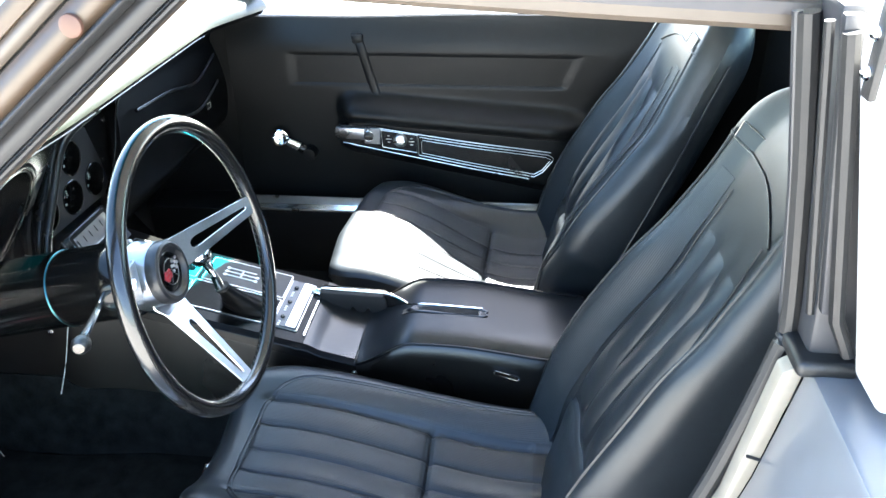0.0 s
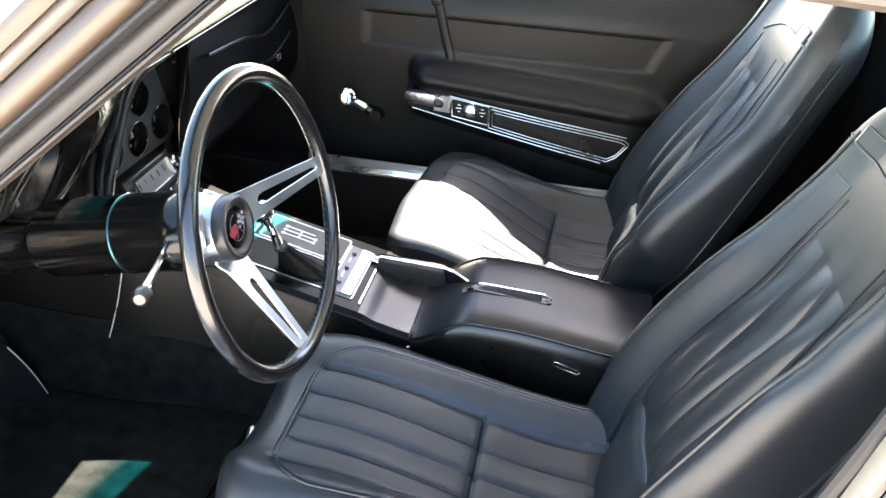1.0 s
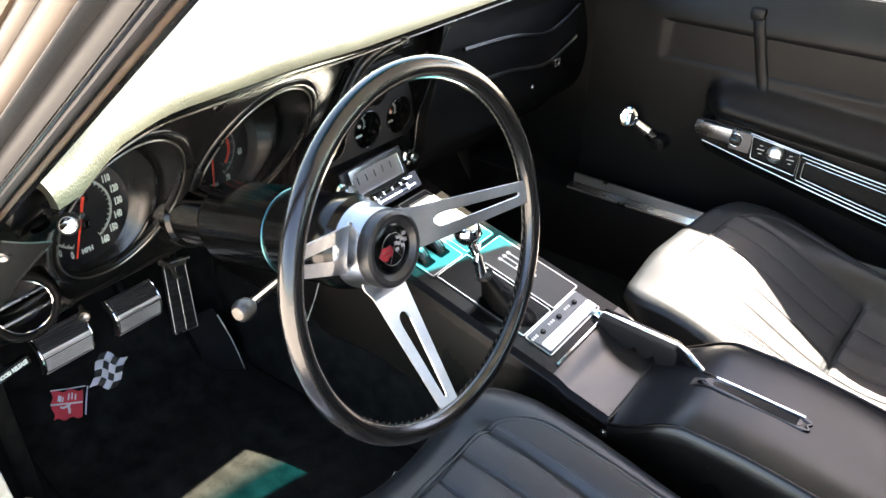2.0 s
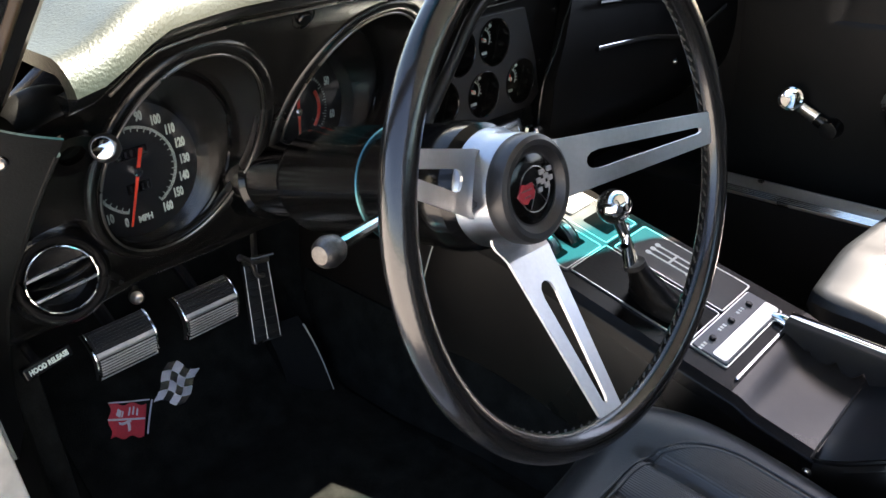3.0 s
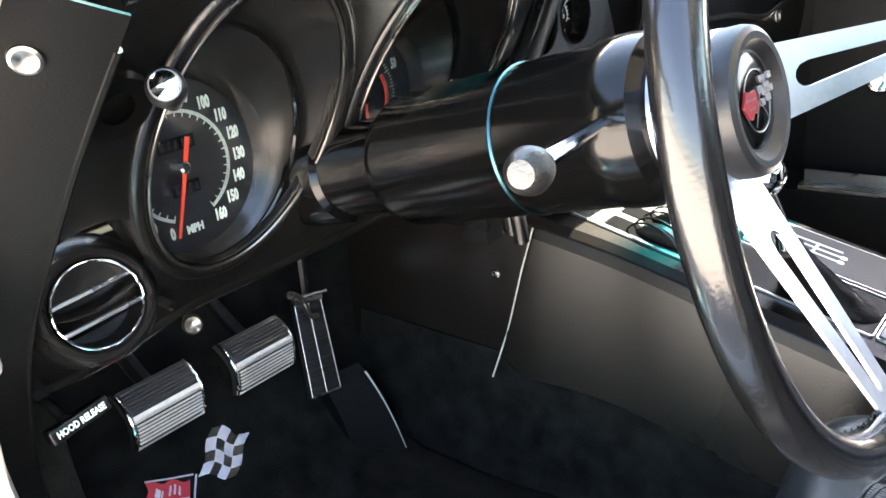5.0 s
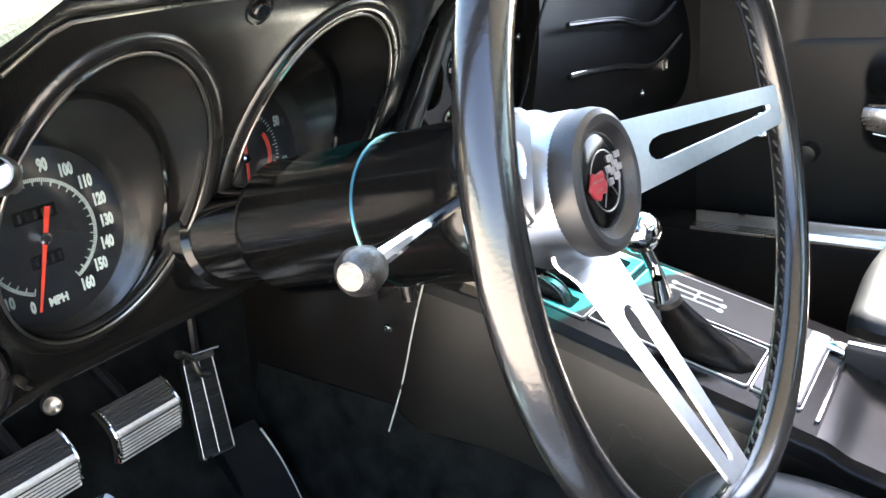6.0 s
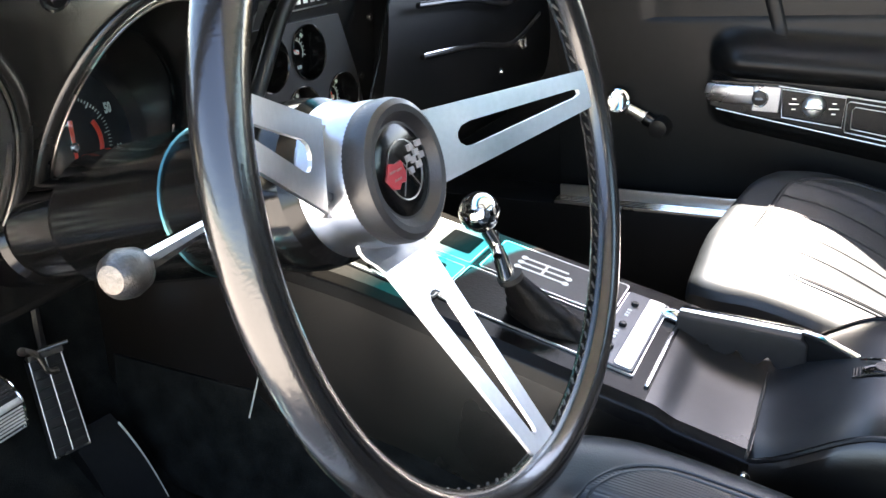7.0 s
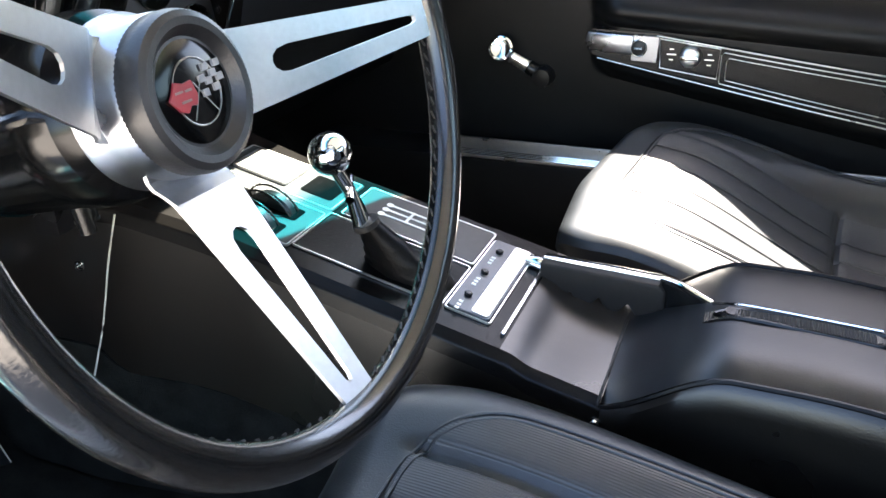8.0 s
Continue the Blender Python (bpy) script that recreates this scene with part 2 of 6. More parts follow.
def prism(poly, depth, m=None, bevel=0.0, seg=2, holes=(), bm=None):
    """A flat outline in x, y, raised by depth along z, with holes cut through."""
    b = bmesh.new()
    loops = []
    for ring in (poly, *holes):
        vs = [b.verts.new((x, y, 0)) for x, y in ring]
        loops += [b.edges.new((vs[k], vs[(k + 1) % len(vs)])) for k in range(len(vs))]
    if holes:
        bmesh.ops.triangle_fill(b, edges=loops, use_beauty=True)
    else:
        b.faces.new(b.verts[:])
    got = bmesh.ops.extrude_face_region(b, geom=b.faces[:])
    bmesh.ops.translate(b, verts=[v for v in got["geom"] if isinstance(v, bmesh.types.BMVert)], vec=(0, 0, depth))
    bmesh.ops.recalc_face_normals(b, faces=b.faces)
    if bevel:
        sharp = [e for e in b.edges if len(e.link_faces) == 2 and e.calc_face_angle(0) > 0.7]
        bmesh.ops.bevel(b, geom=sharp, offset=bevel, segments=seg, affect="EDGES", profile=0.5, clamp_overlap=True)
    if m is not None:
        moved(b, m)
    return join(bm, b)


def sheet(f, nu, nv, thick=0.0, closed_u=False, bm=None, drop=None):
    """A surface f(u, v), u and v from 0 to 1; with a thickness, or a drop to its underside, it becomes a closed shell."""
    b = bmesh.new()
    g = [[b.verts.new(f(i / nu, j / nv)) for j in range(nv + 1)] for i in range(nu + (0 if closed_u else 1))]
    c = len(g)
    for i in range(c if closed_u else c - 1):
        for j in range(nv):
            b.faces.new((g[i][j], g[(i + 1) % c][j], g[(i + 1) % c][j + 1], g[i][j + 1]))
    bmesh.ops.recalc_face_normals(b, faces=b.faces)
    if drop:
        up = [f0 for f0 in b.faces]
        got = bmesh.ops.extrude_face_region(b, geom=up)
        bmesh.ops.translate(b, verts=[v for v in got["geom"] if isinstance(v, bmesh.types.BMVert)], vec=drop)
        bmesh.ops.recalc_face_normals(b, faces=b.faces)
    if thick:
        bmesh.ops.solidify(b, geom=b.faces[:], thickness=thick)
    return join(bm, b)


def rounded(w, h, r, n=5, cx=0.0, cy=0.0):
    """A rectangle with round corners, as points."""
    out = []
    for sx, sy, a in ((1, 1, 0), (-1, 1, 90), (-1, -1, 180), (1, -1, 270)):
        for k in range(n + 1):
            t = radians(a + 90 * k / n)
            out.append((cx + sx * (w / 2 - r) + r * math.cos(t), cy + sy * (h / 2 - r) + r * math.sin(t)))
    return out


def circle(r, n=32, cx=0.0, cy=0.0):
    return [(cx + r * math.cos(2 * math.pi * k / n), cy + r * math.sin(2 * math.pi * k / n)) for k in range(n)]


def step(a, b, x):
    t = min(max((x - a) / (b - a), 0), 1)
    return t * t * (3 - 2 * t)


def letters(text, size, m, depth=0.0004, stretch=1.0, bm=None):
    """Raised print with the built-in font, centred on the pose m."""
    cu = bpy.data.curves.new("print", "FONT")
    cu.offset = size * 0.045
    cu.body, cu.size, cu.align_x, cu.align_y, cu.extrude, cu.resolution_u = text, size, "CENTER", "CENTER", depth, 2
    ob = bpy.data.objects.new("print", cu)
    me = bpy.data.meshes.new_from_object(ob)
    b = bmesh.new()
    b.from_mesh(me)
    bpy.data.objects.remove(ob)
    bpy.data.meshes.remove(me)
    bpy.data.curves.remove(cu)
    moved(b, m @ Matrix.Diagonal((1, stretch, 1, 1)))
    return join(bm, b)


def screw(parent, at, normal, r=0.006, label="chrome screw head"):
    m = axis_frame(at, normal)
    return part("screw", lathe([(0, -0.002), (r * 1.5, -0.001), (r * 1.45, 0.0004), (r, 0.001), (r * 0.8, 0.003), (0, 0.004)], m, 20), CHROME, parent, label)


# ---- the large structure ----
ground = part("ground", sheet(lambda u, v: Vector(((u - 0.5) * 600, (v - 0.5) * 600, 0.0)), 2, 2), ASPHALT)
tagged(ground, "sunlit pale concrete ground around the car", "ground", kind="structure")


def floor_shape(u, v):
    x = -0.85 + 1.85 * u
    z = 0.225 + 0.35 * step(-0.48, -0.80, x) + 0.14 * step(0.45, 0.85, x)
    return Vector((x, -0.63 + 1.22 * v, z))


carpet = part("floor", sheet(floor_shape, 60, 8, drop=(0, 0, -0.02)), CARPET)
tagged(carpet, "black cut-pile carpet on the car floor and toe board", "carpet", kind="structure")
firewall = part("wall_front", box((-0.9, -0.66, 0.2), (-0.82, 0.64, 0.92)), CARPET)
tagged(firewall, "black carpeted firewall behind the pedals", "firewall", kind="structure")
rear_bulkhead = part("wall_rear", box((1.0, -0.66, 0.2), (1.03, 0.64, 0.95)), CARPET)
tagged(rear_bulkhead, "black carpeted bulkhead behind the seats", "bulkhead", kind="structure")
kick_right = part("wall_right", box((-0.85, 0.600, 0.2), (-0.26, 0.64, 0.9), 0.004), TRIMV)
tagged(kick_right, "black kick panel ahead of the passenger door", "kick panel", kind="structure")
kick_left = part("wall_left", box((-0.85, -0.66, 0.2), (-0.45, -0.63, 0.9), 0.01), CARPET)
tagged(kick_left, "black carpeted kick panel beside the clutch pedal", "kick panel", kind="structure")


def sports_car():
    c = thing("sports_car", "white sports car shell around the open driver doorway", "car")
    part("sill", box((-0.42, -0.76, 0.16), (0.60, -0.655, 0.360), 0.025, 3), WHITEP, c, "white painted door sill")
    part("passenger_sill", box((-0.5, 0.50, 0.18), (0.9, 0.66, 0.402), 0.004), DOORV, c, "black passenger side sill")
    # hinge pillar in front of the doorway
    hinge = [(-0.15, 0.905), (-0.20, 0.868), (-0.262, 0.82), (-0.292, 0.78), (-0.294, 0.665), (-0.345, 0.63), (-0.375, 0.55), (-0.36, 0.47), (-0.32, 0.30), (-0.30, 0.16), (-0.75, 0.16), (-0.75, 0.90)]
    part("hinge_pillar", prism(hinge, 0.105, Matrix(((1, 0, 0, 0), (0, 0, -1, -0.696), (0, 1, 0, 0), (0, 0, 0, 1))), 0.004, 2), JAMB, c, "pale painted hinge pillar")
    boot = smooth_path([(-0.205, -0.698, 0.848), (-0.180, -0.712, 0.855), (-0.128, -0.742, 0.858), (-0.074, -0.775, 0.856), (-0.02, -0.82, 0.845)], 8)
    part("wiring_boot", tube(boot, [0.008 + 0.003 * min(1, k / 8) + 0.0010 * (k % 2) for k in range(len(boot))], 16), BOOT, c, "black ribbed rubber wiring boot")
    latch = part("check_strap", box((-0.350, -0.735, 0.436), (-0.330, -0.719, 0.452), 0.003), SATIN, c, "small metal door check")
    part("pin", tube([(-0.334, -0.727, 0.428), (-0.334, -0.727, 0.462)], 0.004, 10), CHROME, latch, "bright pin")
    part("front_wing", box((-1.6, -0.86, 0.16), (-0.74, -0.74, 0.88), 0.05, 3), WHITEP, c, "white front wing")
    # painted return between the hinge pillar and the dashboard
    edge = smooth_path([(-0.152, -0.694, 0.866), (-0.259, -0.696, 0.781), (-0.374, -0.696, 0.648), (-0.402, -0.694, 0.55), (-0.397, -0.692, 0.47)], 8)
    part("jamb_return", sheet(lambda u, v: edge[int(round(u * (len(edge) - 1)))] + Vector((-0.07 * v, 0.001 - 0.004 * v, -0.012 * v)), len(edge) - 1, 4, drop=(0, 0.004, 0)), JAMB, c, "cream painted return of the hinge pillar")
    # screen pillars, header and roof
    n = Vector((-0.62, 0, 0.78))
    lo, hi = Vector((-0.235, -0.712, 0.852)), Vector((0.205, -0.672, 1.211))
    core = [lo.lerp(hi, k / 10) + n * 0.008 + Vector((0, 0.035, 0)) for k in range(11)]
    part("pillar_core", tube(core, 0.026, 12), PILLAR, c, "grey inner screen pillar")
    for nm, o0, o1, push, bulge, mater, lab in (
            ("outer_flange", 0.040, 0.054, 0.000, 0.002, PILLAR, "tan outer pillar edge"),
            ("outer_strip", 0.027, 0.040, 0.004, 0.004, TANP, "tan painted strip along the pillar"),
            ("pillar_groove", 0.0235, 0.027, 0.010, 0.0, RUBBER, "dark groove"),
            ("screen_pillar", 0.0005, 0.0235, 0.000, 0.007, PILLAR, "bright metal screen pillar with a tan reflection in its colour"),
            ("weather_strip", -0.0065, 0.0005, -0.004, 0.006, RUBBER, "black rubber door seal"),
            ("inner_pillar", -0.0215, -0.0065, 0.004, 0.003, PILLARG, "grey painted inner pillar face"),
            ("pillar_trim", -0.0255, -0.0215, 0.006, 0.003, PLASTIC, "black inner pillar trim")):
        part(nm, sheet(lambda u, v: lo.lerp(hi, u) + n * (o0 + (o1 - o0) * v) + Vector((0, push - bulge * math.sin(math.pi * v), 0)), 16, 8, drop=(0.004, 0.03, 0)), mater, c, lab)
    for nm, y0, y1, mater, lab in (("pillar_strip", 0.006, 0.015, PILLARG, "grey painted inner pillar strip"), ("pillar_strip", 0.021, 0.028, PILLAR, "tan inner pillar strip")):
        part(nm, sheet(lambda u, v: lo.lerp(hi, u) - n * (0.0262 + 0.002 * math.sin(math.pi * v)) + Vector((0.002, y0 + (y1 - y0) * v, 0)), 16, 6, drop=n * 0.003), mater, c, lab)
    for k in (0.22, 0.86):
        part("pillar_buffer", lathe([(0, 0), (0.009, 0), (0.0085, 0.003), (0.006, 0.004), (0, 0.004)], axis_frame(lo.lerp(hi, k) + n * 0.010 + Vector((0, -0.007, 0)), (0, -1, 0)), 20), BUFFER, c, "small brown rubber buffer")
    run = [Vector((-0.35, 0.66, 0.86)).lerp(Vector((0.20, 0.575, 1.215)), k / 10) for k in range(11)]
    part("screen_pillar", tube(run, 0.036, 16, flat=0.8), PILLARG, c)
    part("pillar_trim", tube([p + Vector((0.004, -0.038, -0.014)) for p in run], 0.014, 8), PLASTIC, c, "black inner pillar trim")
    def header_x(v):
        """The header bows gently forwards and turns back sharply into the pillars at its ends."""
        return 0.05 - 0.115 * max(0.0, math.sin(math.pi * v)) + 0.15 * max(0.0, 1 - 72 * min(v, 1 - v))

    part("header", tube([(header_x(k / 72), -0.615 + 1.19 * k / 72, 1.205 + 0.012 * math.sin(math.pi * k / 72)) for k in range(73)], 0.028, 12), PLASTIC, c, "black header rail")

    def roof_shape(u, v):
        x = header_x(v) * (1 - u) + 0.82 * u
        s = abs(2 * v - 1)
        return Vector((x, -0.64 + 1.24 * v, 1.222 - 0.035 * s ** 4 + 0.012 * math.sin(math.pi * u)))

    part("roof", sheet(roof_shape, 14, 72, -0.028), WHITEP, c, "white painted roof panel")
    part("roof_seal", tube([(0.18 + 0.52 * k / 10, -0.622, 1.199 - 0.032 * (k / 10) ** 0.8) for k in range(11)], 0.014, 10), TANP, c, "tan coloured roof rail seal")
    part("roof_seal", tube([(0.18 + 0.72 * k / 10, 0.590, 1.182) for k in range(11)], 0.014, 10), RUBBER, c)
    # lock pillar behind the doorway
    back = 0.013
    XZ = lambda y: Matrix(((1, 0, 0, back), (0, 0, -1, y), (0, 1, 0, 0), (0, 0, 0, 1)))
    lean = [(0.652, 1.19), (0.686, 0.95), (0.690, 0.885), (0.80, 0.86), (0.84, 1.19)]
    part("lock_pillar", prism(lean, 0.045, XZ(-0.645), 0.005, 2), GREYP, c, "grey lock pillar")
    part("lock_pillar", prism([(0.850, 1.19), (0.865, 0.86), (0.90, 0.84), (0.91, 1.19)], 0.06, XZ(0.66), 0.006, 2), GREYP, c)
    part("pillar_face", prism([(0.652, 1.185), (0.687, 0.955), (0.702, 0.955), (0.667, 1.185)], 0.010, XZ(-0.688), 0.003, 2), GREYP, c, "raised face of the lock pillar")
    part("door_seal", moved(tube(smooth_path([(0.645, -0.652, 1.176), (0.666, -0.652, 1.05), (0.682, -0.653, 0.925), (0.678, -0.658, 0.89), (0.657, -0.664, 0.80), (0.635, -0.668, 0.72), (0.598, -0.668, 0.61), (0.555, -0.668, 0.48), (0.47, -0.668, 0.405), (0.3, -0.668, 0.392)], 6), 0.0085, 10), pose(back, 0, 0)), RUBBER, c, "black rubber door seal")
    part("seal_lip", moved(tube([(0.638, -0.650, 1.176), (0.660, -0.650, 1.05), (0.677, -0.650, 0.925)], 0.004, 8), pose(back, 0, 0)), GREYP, c, "pale seal lip")
    part("pillar_bead", moved(tube([(0.645, -0.694, 1.18), (0.680, -0.694, 0.955)], 0.0035, 8), pose(back, 0, 0)), RUBBER, c)
    part("channel", moved(tube([(0.657, -0.703, 1.175), (0.697, -0.703, 0.955), (0.712, -0.706, 0.925)], 0.006, 8), pose(back, 0, 0)), RUBBER, c, "dark channel strip")
    part("sail_panel", prism([(0.656, 1.215), (0.661, 1.16), (0.716, 0.913), (0.78, 0.905), (1.5, 0.88), (1.35, 1.10), (1.0, 1.2)], 0.05, XZ(-0.712), 0.006, 3), WHITEP, c, "white roof side panel")
    part("pillar_cap", box((0.690, -0.706, 0.898), (0.738, -0.655, 0.914), 0.006, 3), RUBBER, c, "grey pillar foot")
    part("pillar_plate", box((0.663, -0.766, 1.150), (0.6685, -0.752, 1.21), 0.002), RUBBER, c, "dark striker plate")
    for z in (1.165, 1.188):
        screw(c, (0.662, -0.758, z), (-1, -0.2, 0), 0.003)
    # rear jamb under the pillar
    part("rear_jamb", prism([(0.672, 0.893), (0.692, 0.908), (0.669, 0.775), (0.625, 0.60), (0.575, 0.38), (0.545, 0.38), (0.603, 0.60), (0.648, 0.741)], 0.02, XZ(-0.672), 0.003, 2), CREAM, c, "cream painted rear door jamb")
    part("jamb_joint", tube([(0.672, -0.693, 0.800), (0.688, -0.693, 0.795)], 0.0015, 6), RUBBER, c, "dark joint in the jamb")
    part("quarter_side", prism([(0.690, 0.902), (0.667, 0.775), (0.622, 0.60), (0.57, 0.36), (0.57, 0.16), (1.6, 0.16), (1.6, 0.88)], 0.16, XZ(-0.690), 0.006, 2), SILVERP, c, "pale silver-white quarter panel")
    # bonnet and far wing close the shell ahead of the screen
    part("bonnet", sheet(lambda u, v: Vector((-0.72 - 1.2 * u, -0.74 + 1.46 * v, 0.885 - 0.16 * u * u + 0.02 * math.sin(math.pi * v) + 0.04 * math.exp(-((v - 0.5) / 0.15) ** 2) * (1 - u))), 20, 30, drop=(0, 0, -0.02)), WHITEP, c, "white bonnet with a raised centre")
    part("front_wing", box((-1.9, 0.725, 0.16), (-0.52, 0.86, 0.86), 0.05, 3), WHITEP, c, "white front wing")
    part("rear_trim", prism([(-0.66, 0.90), (0.64, 0.90), (0.64, 1.24), (-0.66, 1.24)], 0.03, Matrix(((0, 0, 1, 1.03), (1, 0, 0, 0), (0, 1, 0, 0), (0, 0, 0, 1))), 0, 1, (rounded(0.98, 0.23, 0.03, 5, -0.01, 1.065)[::-1],)), CARPET, c, "black trim round the rear window")
    part("rear_window", prism(rounded(0.98, 0.23, 0.03, 5, -0.01, 1.065), 0.004, Matrix(((0, 0, 1, 1.042), (1, 0, 0, 0), (0, 1, 0, 0), (0, 0, 0, 1)))), GLASS, c, "clear upright rear window")
    part("quarter_trim", box((0.82, 0.602, 0.2), (1.04, 0.64, 0.90), 0.006), DOORV, c, "black lower quarter trim")
    part("quarter_trim", box((0.90, 0.60, 0.88), (1.04, 0.642, 1.24), 0.006), DOORV, c, "black quarter trim")
    part("rear_headliner", box((0.80, -0.64, 1.205), (1.06, 0.62, 1.235), 0.004), DOORV, c, "black rear roof lining")
    part("rear_deck", box((1.07, -0.66, 0.86), (1.7, 0.66, 0.9), 0.01), WHITEP, c, "white rear deck")
    for at in ((0.658, -0.692, 0.730), (0.611, -0.692, 0.56)):
        screw(c, at, (0, -1, 0), 0.005)
    def screen(u, v):
        return Vector(((-0.66 - 0.10 * max(0.0, math.sin(math.pi * u)) ** 0.25) * (1 - v) + (header_x(u) - 0.012) * v, -0.66 + 1.28 * u, 0.90 + 0.31 * v))

    part("windscreen", sheet(lambda u, v: screen(u, 0.78 * v), 72, 8), GLASS, c, "faintly green windscreen glass")
    part("shade_band", sheet(lambda u, v: screen(u, 0.78 + 0.22 * v), 72, 6), SHADE, c, "teal shade band along the top of the windscreen")
    return c


sports_car()


# ---- steering wheel and column ----
AXIS = Vector((0.975, 0.0, 0.222)).normalized()
HUB = Vector((0.0005, -0.369, 0.7595))
WHEEL = axis_frame(HUB, AXIS)


def steering_wheel():
    w = thing("steering_wheel", "black leather-wrapped three-spoke steering wheel with slotted brushed-steel spokes", "steering wheel")
    turn = WHEEL
    R = 0.1915
    ring = [turn @ Vector((R * math.cos(a) + 0.009, R * math.sin(a) - 0.003, 0.045)) for a in [2 * math.pi * k / 96 for k in range(96)]]
    part("rim", tube(ring, 0.0114, 16, True, up=AXIS), RIMV, w, "worn glossy black leather rim")
    st = bmesh.new()
    for k in range(110):
        a = 2 * math.pi * k / 110
        p = turn @ Vector(((R - 0.0111) * math.cos(a) + 0.009, (R - 0.0111) * math.sin(a) - 0.003, 0.043))
        q = turn @ Vector(((R - 0.0113) * math.cos(a + 0.03) + 0.009, (R - 0.0113) * math.sin(a + 0.03) - 0.003, 0.0405))
        tube([p, (p + q) / 2 + (turn.to_3x3() @ Vector((-math.cos(a), -math.sin(a), 0))) * 0.0002, q], 0.0008, 5, bm=st)
    part("stitching", st, RUBBER, w, "black lacing round the inside of the rim")
    for a, long in ((-1, 0.192), (-92.5, 0.186), (158, 0.167)):
        m = turn @ pose(0, 0, 0, 0, 0, a)
        end = long - 0.011
        outline = [(0.020, 0.027), (0.046, 0.0265), (0.060, 0.0250), (long, 0.0138), (long, -0.0138), (0.060, -0.0250), (0.046, -0.0265), (0.020, -0.027)]
        slot = [(end, 0.0016), (end, -0.0016), (end - 0.003, -0.0030), (0.088, -0.0082), (0.081, -0.0070), (0.0775, -0.0038), (0.0765, 0.0), (0.0775, 0.0038), (0.081, 0.0070), (0.088, 0.0082), (end - 0.003, 0.0030)]
        b = prism(outline, 0.0028, None, 0, 1, (slot,))
        for cut in (0.040, 0.044, 0.049, 0.054):
            bmesh.ops.bisect_plane(b, geom=b.verts[:] + b.edges[:] + b.faces[:], plane_co=(cut, 0, 0), plane_no=(1, 0, 0))
        for v in b.verts:
            r = v.co.x
            v.co.z += -0.032 + 0.012 * step(0.040, 0.054, r) + 0.0656 * max(0.0, (r - 0.052) / 0.138)
        part("spoke", moved(b, m), BRUSHED, w, flat=True)
    part("hub_plate", lathe([(0, -0.046), (0.044, -0.046), (0.0485, -0.044), (0.0485, -0.041), (0.046, -0.036), (0.0445, -0.030), (0.0440, -0.016), (0.042, -0.012), (0, -0.012)], turn, 64), HUBM, w, "brushed steel hub")
    pad = lathe([(0, -0.015), (0.040, -0.015), (0.0425, -0.0145), (0.043, -0.013), (0.043, -0.004), (0.0415, 0.001), (0.038, 0.003), (0.034, 0.0025), (0.031, -0.001), (0.029, -0.003), (0, -0.003)], None, 180)
    for v in pad.verts:
        r = math.hypot(v.co.x, v.co.y)
        if r > 0.0335:
            k = round(math.atan2(v.co.y, v.co.x) / (2 * math.pi) * 180)
            v.co *= 1 + (0.010 if k % 2 else 0.0)
    horn = part("horn_pad", moved(pad, turn), PADR, w, "ribbed black rubber horn button")
    part("emblem_dome", lathe([(0.0285, -0.0034), (0.027, -0.0028), (0.020, -0.0016), (0.010, -0.0010), (0, -0.0008)], turn, 48), GLOSS, horn, "glossy black dome")
    E = 0.0178
    ringm = tube([turn @ Vector((E * math.cos(a), E * math.sin(a), -0.0012)) for a in [2 * math.pi * k / 48 for k in range(48)]], 0.00055, 6, True)
    part("emblem_ring", ringm, KNOBM, horn, "thin dull silver ring")
    face = turn @ pose(0, 0, -0.0014)
    for q in (-1, 1):
        part("flag_pole", tube([face @ Vector((q * 0.20 * E, 0.35 * E, 0.0016)), face @ Vector((-q * 0.55 * E, -0.75 * E, 0.0016))], 0.00035, 6), KNOBM, horn, "thin silver pole")
    red = [(-1.30, 0.02), (-1.12, 0.20), (-0.92, 0.48), (-0.55, 0.36), (-0.20, 0.40), (-0.10, -0.02), (-0.22, -0.36), (-0.50, -0.30), (-0.70, -0.48), (-1.02, -0.36)]
    part("red_flag", prism([(x * E, y * E) for x, y in red], 0.0018, face, 0.0004, 1), ENAMELR, horn, "red enamel flag shape")
    bars = bmesh.new()
    for x, y, w in ((-0.86, 0.16, 0.34), (-0.46, 0.14, 0.30), (-0.66, -0.14, 0.42)):
        box(((x - w / 2) * E, (y - 0.035) * E, 0.0018), ((x + w / 2) * E, (y + 0.035) * E, 0.0021), 0, 1, bars)
    part("flag_marks", moved(bars, face), KNOBM, horn, "pale marks on the red flag")
    for i in range(4):
        for j in range(4):
            if (i + j) % 2 == 0:
                x, y = (0.14 + 0.27 * i) * E, (-0.22 + 0.21 * j + 0.045 * i + 0.05 * math.sin(1.9 * i)) * E
                part("check", moved(box((x, y, 0), (x + 0.27 * E, y + 0.21 * E, 0.0018)), face), ENAMELW, horn)
    return w


